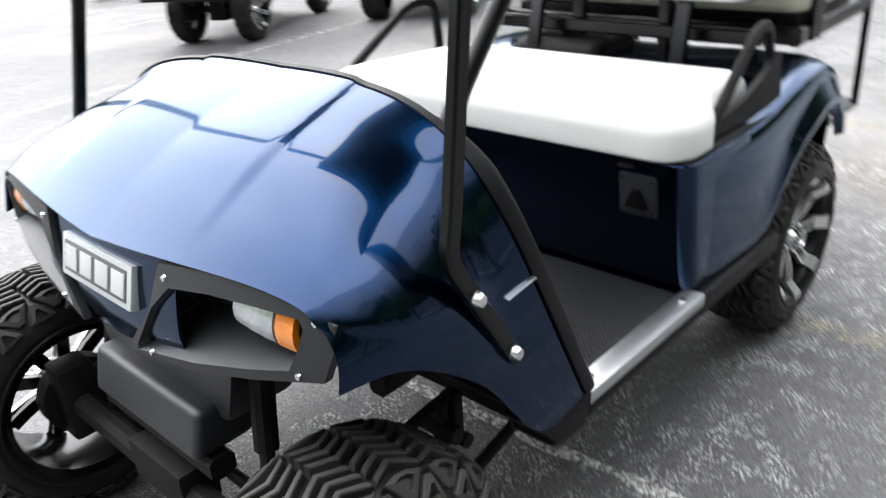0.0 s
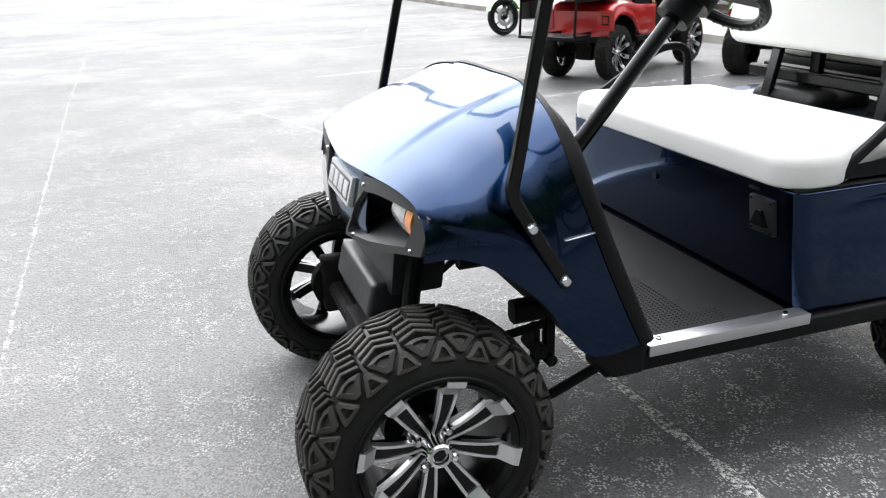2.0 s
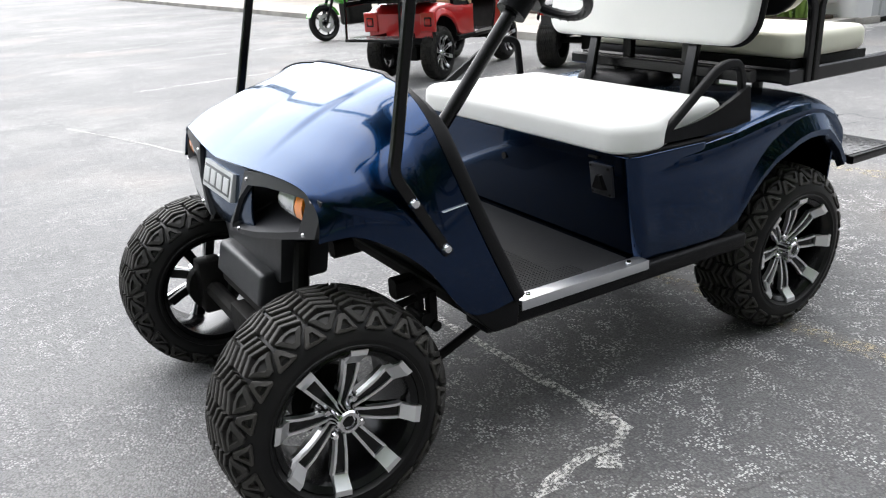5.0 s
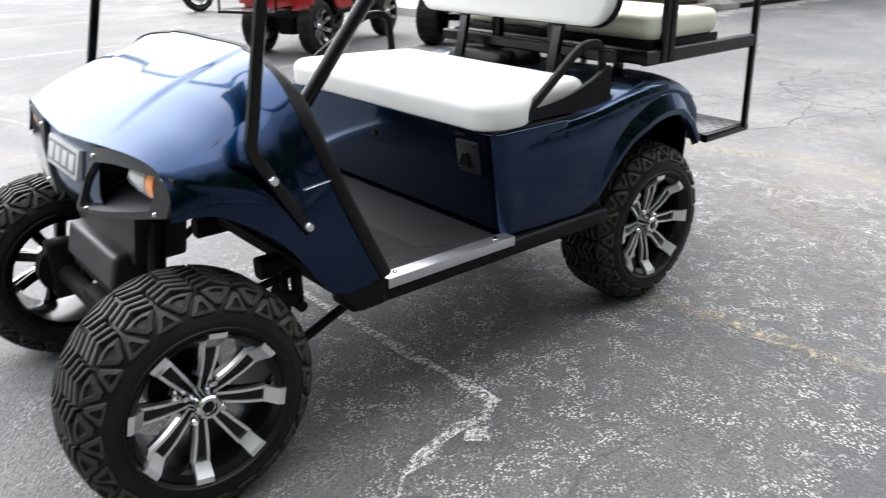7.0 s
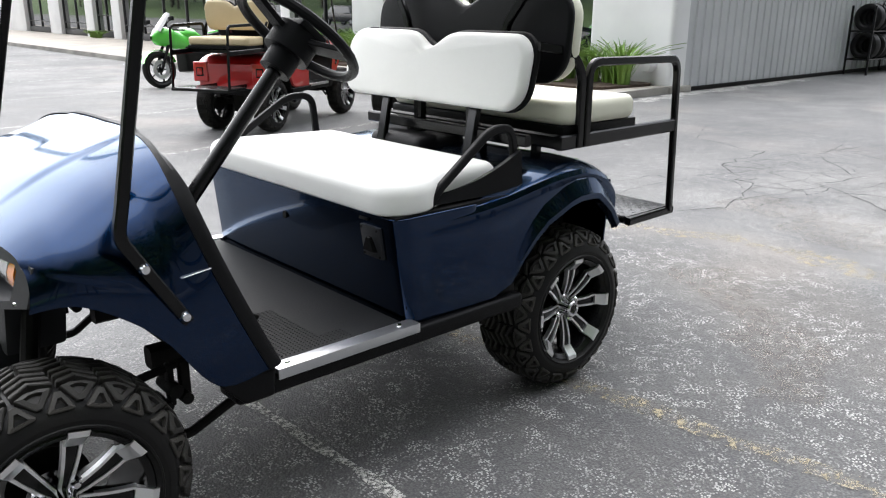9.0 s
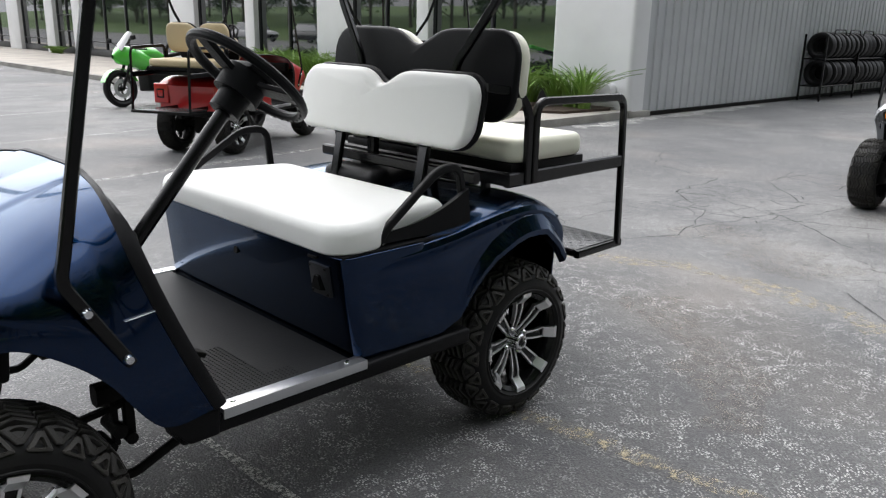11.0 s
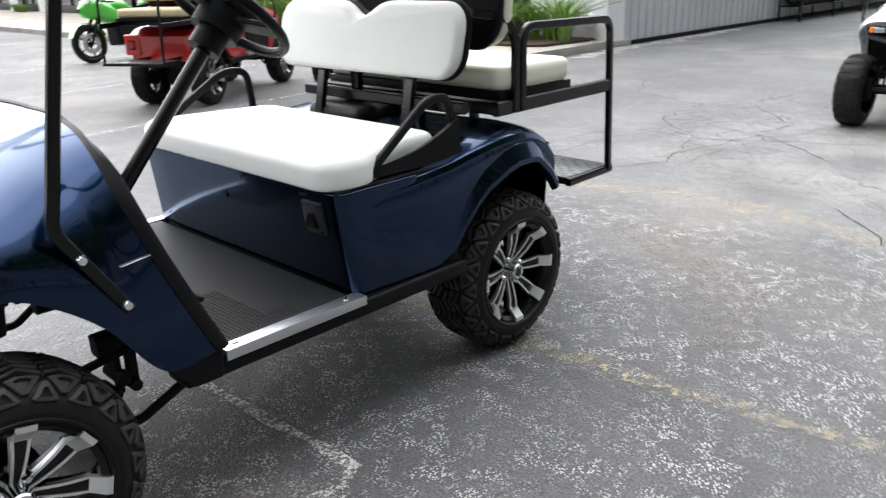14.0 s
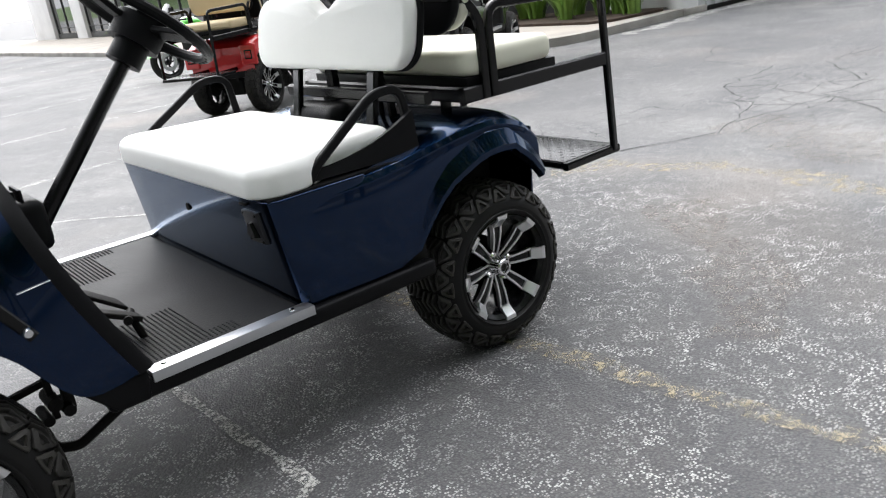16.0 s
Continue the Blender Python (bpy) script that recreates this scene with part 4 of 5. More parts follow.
def golf_cart(m, body, seat, rear_seat, label, main=False):
    cart = thing("golf_cart", label, "golf cart", m=m)
    part("front_cowl", COWL.copy(), body, cart)
    part("nose", NOSE.copy(), body, cart)
    part("cowl_trim", cowl_trim(), PLASTIC, cart, "black rubber edge trim")
    for s in (-1, 1):
        headlight(cart, s)
    plate = part("name_plate", box(-0.014, 0.004, -0.128, 0.128, -0.038, 0.038, 0.004), PLATE_WHITE, cart, "silver plate with a dark panel and pale bars", pose(-0.022, 0, 0.754, 0, 15, 0))
    part("plate_panel", box(-0.0155, -0.012, -0.114, 0.114, -0.027, 0.027, 0.001), PLATE_GREY, plate)
    for y, w in ((0.085, 0.044), (0.028, 0.044), (-0.030, 0.046), (-0.088, 0.044)):
        part("plate_mark", box(-0.0175, -0.012, y - w / 2, y + w / 2, -0.020, 0.020, 0.001), PLATE_WHITE, plate)
    part("front_bumper", box(-0.030, 0.09, -0.192, 0.192, 0.438, 0.528, 0.016, 3, shear=lambda c: Vector((c.x + 0.09 * abs(c.y) + (c.z - 0.5) * 0.25, c.y, c.z))), BEZEL, cart, "black moulded bumper block")
    part("bumper_beam", tube([(0.015, -0.20, 0.412), (0.015, 0.20, 0.412)], 0.05, 0.045), CHASSIS, cart)
    part("bumper_skirt", box(0.03, 0.17, -0.24, 0.24, 0.50, 0.66, 0.015, shear=lambda c: Vector((c.x, c.y * (1 + 1.6 * (c.z - 0.55)), c.z))), BEZEL, cart)
    # floor, sills and rockers
    part("floor_pan", box(0.43, 1.0, -0.575, 0.575, 0.40, 0.438, 0.004), CHASSIS, cart)
    floor = part("floor_mat", box(0.415, 0.955, -0.578, 0.578, 0.439, 0.449, 0.003), MAT, cart, "black ribbed rubber floor mat")
    dots = []
    for i in range(30):
        for j in range(26):
            for s in (-1, 1):
                x, y = 0.430 + i * 0.0125, s * (0.245 + j * 0.0125)
                if (i < 24 or j > 20):
                    dots.append((x, y))
    verts, faces = [], []
    for x, y in dots:
        k = len(verts)
        verts += [(x - 0.0045, y, 0.4485), (x, y - 0.0045, 0.4485), (x + 0.0045, y, 0.4485), (x, y + 0.0045, 0.4485), (x - 0.002, y, 0.4515), (x, y - 0.002, 0.4515), (x + 0.002, y, 0.4515), (x, y + 0.002, 0.4515)]
        faces += [[k, k + 1, k + 5, k + 4], [k + 1, k + 2, k + 6, k + 5], [k + 2, k + 3, k + 7, k + 6], [k + 3, k, k + 4, k + 7], [k + 4, k + 5, k + 6, k + 7]]
    tagged(part("mat_studs", mesh_of(verts, faces, 20), MAT, floor), kind="stuff")
    slope = [(0.150, 0.790), (0.215, 0.760), (0.300, 0.670), (0.380, 0.530), (0.440, 0.440)]
    part("inner_fender", sheet([[(x, y, z) for y in (-0.575, -0.3, 0, 0.3, 0.575)] for x, z in slope], 0.010), CHASSIS, cart, "black sloping toe board")
    for s in (-1, 1):
        y0, y1 = sorted((s * 0.580, s * 0.628))
        sill = part("door_sill", joined(box(0.53, 0.985, y0, y1, 0.437, 0.4525, 0.004), box(0.53, 0.985, *sorted((s * 0.622, s * 0.630)), 0.424, 0.4525, 0.003)), ALU, cart, "brushed aluminium sill plate")
        for x in (0.57, 0.93):
            part("screw", revolve([(0, -0.0025), (0.006, -0.002), (0.008, 0.002), (0, 0.002)], 10), CHROME, sill, m=pose(x, s * 0.602, 0.454, -90))
        rocker = part("rocker", box(0.42, 1.42, *sorted((s * 0.52, s * 0.624)), 0.386, 0.436, 0.014, 3), PLASTIC, cart, "black plastic rocker panel")
        part("rocker_foot", box(0.372, 0.524, *sorted((s * 0.54, s * 0.632)), 0.389, 0.463, 0.010, 3, shear=lambda c: Vector((c.x + 0.9 * max(0, 0.463 - c.z) if c.x < 0.45 else c.x - 0.10 * (0.463 - c.z), c.y, c.z))), PLASTIC, rocker)
        # windscreen strut with its foot plate and bolts
        strut = part("front_strut", tube([(0.319, s * 0.622, 0.636), (0.190, s * 0.618, 0.850), (0.203, s * 0.616, 0.90), (0.45, s * 0.54, 2.02)], 0.026, 0.022, up=(0, 1, 0), r=0.03), TUBE, cart, "black square steel roof strut", pose(0.045, 0, 0) if s > 0 and main else None)
        for x, z in ((0.232, 0.777), (0.309, 0.652)):
            part("bolt", revolve([(0, -0.010), (0.009, -0.009), (0.012, -0.003), (0.013, 0.004), (0, 0.004)], 12), CHROME, strut, m=pose(x, s * (0.632 if z > 0.7 else 0.634), z, 0, 0, 0 if s < 0 else 180))
        # thin bright strip that stands in for the highlight along the skirt's crease
        part("skirt_crease_highlight", box(0.315, 0.385, *sorted((s * 0.606, s * 0.6185)), 0.735, 0.7375, 0.001, 1, shear=lambda c: Vector((c.x, c.y, c.z + 0.12 * (c.x - 0.33)))), ALU, cart) if main else None
    rows = [[(0.40 + 1.43 * i / 12, y, 2.035 + 0.035 * math.sin(math.pi * i / 12) * (1 - (y / 0.66) ** 2) + (0.012 if 0.1 < abs(y) < 0.4 else 0)) for y in (-0.54 + 0.09 * j for j in range(13))] for i in range(13)]
    part("roof_panel", sheet(rows, 0.014), PLASTIC, cart, "black moulded roof canopy")
    part("roof_bar", tube([(0.45, -0.54, 2.02), (0.45, 0.54, 2.02)], 0.034, 0.022), TUBE, cart)
    for s in (-1, 1):
        part("rear_strut", tube([(1.66, s * 0.262, 1.02), (1.66, s * 0.268, 1.245), (1.69, s * 0.44, 1.47), (1.72, s * 0.54, 1.70), (1.72, s * 0.53, 2.02)], 0.030, 0.022, up=(1, 0, 0), r=0.04), TUBE, cart)
    # dash
    dash = part("dashboard", box(0.27, 0.375, -0.44, 0.44, 0.80, 0.915, 0.03, 4), PLASTIC, cart, "black moulded dash with slots")
    for i in range(5):
        part("dash_slot", box(0.345 + i * 0.016, 0.353 + i * 0.016, -0.42, -0.32, 0.88, 0.912, 0.003), PLASTIC, dash)
    part("dash_pod", box(0.36, 0.47, -0.36, -0.20, 0.74, 0.87, 0.03, 3), PLASTIC, dash)
    steering(cart)
    # pedals
    part("brake_pedal", joined(box(0.47, 0.60, -0.30, -0.20, 0.50, 0.515, 0.006, shear=lambda c: Vector((c.x, c.y, c.z + (0.60 - c.x) * 0.75))), tube([(0.34, -0.25, 0.62), (0.50, -0.25, 0.575)], 0.012)), CHASSIS, cart)
    part("accelerator_pedal", joined(tube([(0.34, -0.38, 0.64), (0.60, -0.38, 0.505)], 0.05, 0.014), tube([(0.56, -0.42, 0.52), (0.60, -0.30, 0.50)], 0.012), tube([(0.58, -0.38, 0.51), (0.60, -0.38, 0.44)], 0.010)), CHASSIS, cart)
    # seat box and rear body
    def box_place(u, v, w):
        k = w / 0.315
        return Vector((1.109 + u - (0.045 * k if u < 0 else 0), v - (0.035 * k if v > 0 else 0), 0.437 + w))

    part("seat_box", pad(rounded(0.282, 1.20, 0.040), 0.315, 0.005, box_place, 0.0), body, cart, "glossy painted seat box front")
    part("box_seal", box(0.932, 1.44, -0.590, 0.550, 0.748, 0.7565, 0.003), PLASTIC, cart)
    part("rear_body", REAR_BODY.copy(), body, cart, "glossy painted rear body with flared arches")
    rows = [[(1.950 + 0.018 * math.cos(math.pi / 2 * abs(t)) - 0.02 * (1 - k), 0.545 * t, 0.46 + 0.26 * k) for t in (i / 8 - 1 for i in range(17))] for k in (0, 0.3, 0.7, 1)]
    part("rear_panel", sheet(rows, 0.006), body, cart)
    part("rear_bumper", box(1.86, 1.95, -0.56, 0.56, 0.40, 0.47, 0.015), PLASTIC, cart)
    part("body_tub", box(1.10, 1.42, -0.585, 0.585, 0.38, 0.74, 0.01), CHASSIS, cart)
    part("bag_well", box(1.50, 1.74, 0.00, 0.34, 0.74, 0.848, 0.05, 4), PLASTIC, cart, "black moulded well behind the seat")
    part("wheel_well", box(1.40, 1.88, -0.40, 0.40, 0.40, 0.70, 0.03), CHASSIS, cart)
    socket = part("charger_socket", box(0.924, 0.944, -0.526, -0.434, 0.622, 0.718, 0.006, 2, shear=lambda c: Vector((c.x - 0.14 * (c.z - 0.667), c.y, c.z))), BEZEL, cart, "square dusty black charger socket with a cap")
    prism = [(x, -0.480 + dy, 0.664 + dz) for x, k in ((0.940, 1.0), (0.912, 0.8)) for dy, dz in ((-0.030 * k, -0.022 * k), (0.030 * k, -0.022 * k), (0.010 * k, 0.026 * k), (-0.010 * k, 0.026 * k))]
    part("socket_cap", mesh_of(prism, [[0, 1, 2, 3], [4, 5, 6, 7]] + [[i, (i + 1) % 4, 4 + (i + 1) % 4, 4 + i] for i in range(4)]), TUBE, socket)
    for y, z in ((-0.517, 0.631), (-0.443, 0.631), (-0.517, 0.709), (-0.443, 0.709)):
        part("screw", revolve([(0, -0.002), (0.0035, -0.002), (0.004, 0.002), (0, 0.002)], 8), CHASSIS, socket, m=pose(0.923 - 0.14 * (z - 0.667), y, z, 0, 0, -90))
    part("key_switch", tube([(0.955, 0.02, 0.652), (0.932, 0.02, 0.654)], 0.012, n=14), CHASSIS, cart)
    part("box_latch", box(0.918, 0.932, -0.47, -0.43, 0.730, 0.738, 0.002), CHASSIS, cart)
    # seats
    taper = lambda u: 1.0 - 0.13 * min(1, max(0, (u + 0.12) / 0.16))
    loop = [Vector((q.x, q.y * taper(q.x))) for q in rounded(0.52, 1.18, 0.085, n=8)]
    part("seat_cushion", pad(loop, 0.085, 0.035, lambda u, v, w: Vector((1.165 + u, v * 0.965 - 0.020, 0.756 + w)), 0.010, 0.25), seat, cart, "thick smooth vinyl bench cushion")
    loop = rounded(1.00, 0.245, 0.085, notch=0.052, notch_w=0.11)
    tilt = lambda u, v, w: Vector((1.530 + 0.22 * v + w, -u + 0.02, 1.100 + v))
    back = part("backrest", pad(loop, 0.055, 0.024, lambda u, v, w: tilt(u, v, 0.055 - w), 0.008), seat, cart, "vinyl backrest with a dip in its upper edge")
    part("backrest_piping", pad(rounded(1.014, 0.258, 0.09, notch=0.052, notch_w=0.11), 0.022, 0.008, lambda u, v, w: tilt(u, v, 0.068 - w), 0.0), PLASTIC, back, "black backrest shell")
    for y in (-0.25, 0.25):
        part("back_support", tube([(1.50, y, 0.78), (1.545, y, 1.00), (1.60, y, 1.06)], 0.045, 0.022, up=(1, 0, 0)), TUBE, cart)
        part("back_brace", tube([(1.62, y * 0.6, 0.80), (1.62, y * 0.6, 1.00)], 0.04, 0.04), TUBE, cart)
    for s in (-1, 1):
        y = s * 0.545
        arm = part("hip_restraint", tube([(1.065, s * 0.565, 0.755), (1.10, s * 0.562, 0.800), (1.335, s * 0.540, 0.952), (1.435, s * 0.530, 0.950), (1.455, s * 0.535, 0.800), (1.44, s * 0.545, 0.78)], 0.026, 0.020, up=(0, 1, 0), r=0.045), PLASTIC, cart, "black moulded hip restraint", pose(-0.05, 0.03, 0.015) if s > 0 and main else None)
        rows = [[(1.065 + 0.39 * t, y + s * (0.006 - 0.012 * k), 0.757 + (0.028 + 0.095 * t ** 2.2) * k) for t in (i / 10 for i in range(11))] for k in (0, 0.5, 1)]
        if s < 0 or not main:
            part("restraint_panel", sheet(rows, 0.020 * s), PLASTIC, arm)
        if body is RED:
            part("lamp_pod", box(1.915, 1.965, *sorted((s * 0.37, s * 0.62)), 0.53, 0.74, 0.02, 3), body, cart, "painted tail lamp pod")
            part("lamp_recess", box(1.93, 1.9675, *sorted((s * 0.44, s * 0.57)), 0.585, 0.685, 0.01), PLASTIC, cart)
        part("tail_light", box(1.945, 1.972, *sorted((s * 0.46, s * 0.55)), 0.60, 0.67, 0.008), TAIL, cart)
    if rear_seat:
        rs = part("rear_seat_frame", joined(*[tube([(1.70, s * 0.50, 0.868), (2.45, s * 0.455, 0.858)], 0.03, 0.05, up=(0, 0, 1)) for s in (-1, 1)],
                  tube([(1.72, -0.50, 0.87), (1.72, 0.50, 0.87)], 0.04, 0.05), tube([(1.60, -0.45, 0.88), (1.60, 0.45, 0.88)], 0.03, 0.04), tube([(2.12, -0.48, 0.862), (2.12, 0.48, 0.862)], 0.03, 0.04)), TUBE, cart, "black tubular rear seat frame")
        for s in (-1, 1):
            part("frame_post", tube([(1.80, s * 0.505, 0.845), (1.80, s * 0.505, 1.10), (1.745, s * 0.50, 1.165), (1.60, s * 0.48, 1.185)], 0.030, 0.024, up=(0, 1, 0), r=0.05), TUBE, rs)
            part("side_rail", tube([(1.838, s * 0.505, 0.845), (1.838, s * 0.505, 1.13), (2.455, s * 0.455, 1.118), (2.490, s * 0.455, 0.500)], 0.030, 0.024, up=(0, 1, 0), r=0.06), TUBE, rs)
            part("deck_leg", tube([(1.74, s * 0.36, 0.80), (1.74, s * 0.36, 0.87)], 0.032, 0.032, up=(0, 1, 0)), TUBE, rs)
            part("under_brace", tube([(1.62, s * 0.20, 0.78), (1.62, s * 0.20, 0.88)], 0.035, 0.035, up=(0, 1, 0)), TUBE, rs)
        pan = part("seat_pan", box(1.74, 2.16, -0.485, 0.485, 0.885, 0.918, 0.006), PLASTIC, rs)
        part("rear_cushion", pad(rounded(0.42, 1.0, 0.06), 0.085, 0.03, lambda u, v, w: Vector((1.945 + u, v, 0.918 + w)), 0.006), CREAM if seat is VINYL else seat, cart, "thick cream vinyl rear cushion")
        loop = rounded(1.03, 0.30, 0.10, notch=0.06, notch_w=0.14)
        rt = lambda u, v, w: Vector((1.700 + 0.10 * v + w, -u, 1.215 + v))
        rb = part("rear_backrest", pad(loop, 0.06, 0.025, lambda u, v, w: rt(u, v, w + 0.028), 0.006), CREAM if seat is VINYL else seat, cart, "cream vinyl rear backrest")
        part("backrest_shell", pad(rounded(1.042, 0.312, 0.105, notch=0.06, notch_w=0.14), 0.030, 0.012, lambda u, v, w: rt(u, v, w), 0.002), PLASTIC, rb, "black moulded back shell")
        step = part("rear_step", joined(tube([(2.20, -0.455, 0.500), (2.505, -0.455, 0.500), (2.505, 0.455, 0.500), (2.20, 0.455, 0.500)], 0.03, 0.03), tube([(2.22, -0.43, 0.50), (2.22, 0.43, 0.50)], 0.03, 0.03), tube([(1.85, -0.25, 0.50), (2.22, -0.25, 0.50)], 0.03, 0.04), tube([(1.85, 0.25, 0.50), (2.22, 0.25, 0.50)], 0.03, 0.04)), TUBE, cart, "black steel foot platform")
        part("tread_plate", box(2.21, 2.495, -0.44, 0.44, 0.508, 0.516, 0.002), TUBE, step)
        verts, faces = [], []
        for i in range(9):
            for j in range(27):
                x, y = 2.225 + i * 0.030, -0.42 + j * 0.032
                a = 45 if (i + j) % 2 else -45
                d = Vector((math.cos(radians(a)), math.sin(radians(a)), 0)) * 0.011
                q = Vector((-d.y, d.x, 0)) * 0.35
                k, c = len(verts), Vector((x, y, 0.5165))
                verts += [c - d, c + q, c + d, c - q, c + Vector((0, 0, 0.0025))]
                faces += [[k, k + 1, k + 4], [k + 1, k + 2, k + 4], [k + 2, k + 3, k + 4], [k + 3, k, k + 4]]
        tagged(part("tread_studs", mesh_of(verts, faces, 10), BEZEL, step), kind="stuff")
    # running gear
    part("front_axle", joined(tube([(0.0, -0.40, 0.30), (0.0, 0.40, 0.30)], 0.028), tube([(0.06, -0.38, 0.33), (0.06, 0.38, 0.33)], 0.012), box(-0.03, 0.05, -0.10, 0.10, 0.27, 0.36, 0.01)), CHASSIS, cart, "dusty black front axle")
    for s in (-1, 1):
        part("shock_absorber", joined(tube([(0.03, s * 0.30, 0.30), (0.06, s * 0.28, 0.46)], 0.014), tube([(0.06, s * 0.28, 0.46), (0.09, s * 0.26, 0.62)], 0.022)), CHASSIS, cart)
        part("radius_arm", tube([(0.04, s * 0.40, 0.36), (0.20, s * 0.41, 0.425), (0.38, s * 0.42, 0.455)], 0.022, 0.016, up=(0, 0, 1)), CHASSIS, cart)
        bush = [tube([(x, s * 0.38, z), (x, s * 0.47, z)], r, n=12) for x, z, r in ((0.335, 0.400, 0.018), (0.362, 0.372, 0.015), (0.312, 0.365, 0.013))]
        part("spring_bracket", joined(box(0.328, 0.344, *sorted((s * 0.41, s * 0.44)), 0.35, 0.46, 0.005), box(0.36, 0.385, *sorted((s * 0.41, s * 0.44)), 0.36, 0.46, 0.006), tube([(0.30, s * 0.43, 0.33), (0.31, s * 0.43, 0.275), (0.36, s * 0.45, 0.265), (0.50, s * 0.48, 0.345)], 0.013, r=0.02), *bush), CHASSIS, cart, "dusty black spring shackle with bushes")
        part("knuckle", box(-0.04, 0.04, *sorted((s * 0.38, s * 0.46)), 0.22, 0.40, 0.012), CHASSIS, cart)
        part("chassis_rail", tube([(0.36, s * 0.22, 0.40), (1.95, s * 0.22, 0.40)], 0.05, 0.06), CHASSIS, cart)
    part("rear_axle", joined(tube([(1.676, -0.45, 0.30), (1.676, 0.45, 0.30)], 0.035), box(1.58, 1.80, -0.12, 0.16, 0.20, 0.42, 0.03)), CHASSIS, cart)
    for i, (x, s, turn) in enumerate(((0.022, -1, 0.0), (0.022, 1, 0.0), (1.730, -1, 0.0), (1.730, 1, 0.0))):
        wheel(cart, x, s * (0.522 if i < 2 else 0.474), 0.288, (0 if s < 0 else 180) + turn, 12 + 17 * i, near=main)
    return cart


def squeezed(m, k):
    """The pose m with the width scaled by k."""
    return m @ Matrix.Diagonal((1, k, 1, 1))


golf_cart(squeezed(pose(0, -0.028, 0), 0.955), NAVY, VINYL, True, "navy metallic lifted golf cart with white seats on asphalt", main=True)
golf_cart(squeezed(pose(5.36, 6.60, 0, 0, 0, 180 + 30), 0.72), RED, TAN, True, "red lifted golf cart with tan seats in a parking bay")
golf_cart(pose(7.2, 5.65, 0, 0, 0, 180 + 30), JET, VINYL, False, "black lifted golf cart parked beside the red cart")
golf_cart(squeezed(pose(6.68, -0.60, 0), 0.84), SILVER, VINYL, False, "silver lifted golf cart with charcoal lamp surrounds")


# ---- motorcycle ----
def motorcycle(m):
    bike = thing("motorcycle", "bright green sport motorcycle with a dark screen, parked on asphalt", "motorcycle", m=m)
    ring = revolve([(0.215, -0.035), (0.25, -0.055), (0.285, -0.045), (0.300, 0.0), (0.285, 0.045), (0.25, 0.055), (0.215, 0.035)], 40, closed=True)
    rim = revolve([(0.195, -0.035), (0.218, -0.040), (0.218, 0.040), (0.195, 0.035)], 32, closed=True)
    hub = revolve([(0, -0.05), (0.05, -0.05), (0.05, 0.05), (0, 0.05)], 16)
    for x in (0.0, 1.40):
        w = part("wheel", ring, SMOOTH_RUBBER, bike, "black road tyre", pose(x, 0, 0.30))
        part("rim", rim, GLOSS, w)
        part("hub", hub, GLOSS, w)
        for i in range(5):
            part("spoke", tube([(0.04, 0, 0), (0.20, 0, 0)], 0.03, 0.02), GLOSS, w, m=pose(0, 0, 0, 0, 72 * i, 0))
        part("brake_disc", revolve([(0.09, -0.062), (0.15, -0.062), (0.15, -0.058), (0.09, -0.058)], 28, closed=True), ALU, w)
    for s in (-1, 1):
        part("fork_leg", tube([(0.0, s * 0.085, 0.30), (0.30, s * 0.085, 0.92)], 0.026), TUBE, bike)
        part("handlebar", tube([(0.28, s * 0.08, 0.93), (0.36, s * 0.34, 0.90)], 0.014), PLASTIC, bike)
        part("mirror", joined(tube([(0.12, s * 0.12, 0.98), (0.14, s * 0.32, 1.08)], 0.008), box(0.12, 0.15, *sorted((s * 0.28, s * 0.40)), 1.05, 1.12, 0.012)), PLASTIC, bike)
        part("swing_arm", tube([(0.85, s * 0.11, 0.40), (1.40, s * 0.11, 0.30)], 0.04, 0.06), CHASSIS, bike)
    part("front_mudguard", sheet([[(0.32 * math.cos(a), y, 0.30 + 0.32 * math.sin(a)) for y in (-0.07, -0.035, 0, 0.035, 0.07)] for a in (radians(20 + 14 * i) for i in range(11))], 0.006), GREEN, bike, "green mudguard")
    # fairing: nose and side panels
    st = [(-0.06, 0.03, 0.78, 0.84), (0.02, 0.11, 0.70, 0.94), (0.18, 0.16, 0.66, 0.98), (0.36, 0.17, 0.60, 0.93), (0.55, 0.16, 0.55, 0.84), (0.75, 0.14, 0.52, 0.74), (0.92, 0.10, 0.50, 0.64)]
    rows = []
    for x, w, z0, z1 in st:
        c, h = (z0 + z1) / 2, (z1 - z0) / 2
        rows.append([(x, w * math.copysign(abs(math.cos(a)) ** 0.7, math.cos(a)), c + h * math.copysign(abs(math.sin(a)) ** 0.8, math.sin(a))) for a in (2 * math.pi * i / 24 for i in range(25))])
    part("fairing", sheet(rows), GREEN, bike, "glossy green fairing")
    part("windscreen", sheet([[(0.03 + 0.26 * t, y * (1 - 0.3 * t), 0.93 + 0.28 * t - 2.2 * y * y * 0.8) for y in (-0.15, -0.10, -0.05, 0, 0.05, 0.10, 0.15)] for t in (0, 0.33, 0.66, 1)], 0.005), SCREEN, bike, "smoked windscreen")
    rows = []
    for x, w, z0, z1 in ((0.42, 0.10, 0.78, 0.92), (0.52, 0.16, 0.74, 0.97), (0.68, 0.17, 0.72, 0.96), (0.82, 0.12, 0.72, 0.86), (0.90, 0.10, 0.74, 0.80)):
        c, h = (z0 + z1) / 2, (z1 - z0) / 2
        rows.append([(x, w * math.cos(a), c + h * math.sin(a)) for a in (2 * math.pi * i / 20 for i in range(21))])
    part("fuel_tank", sheet(rows), GREEN, bike, "green fuel tank")
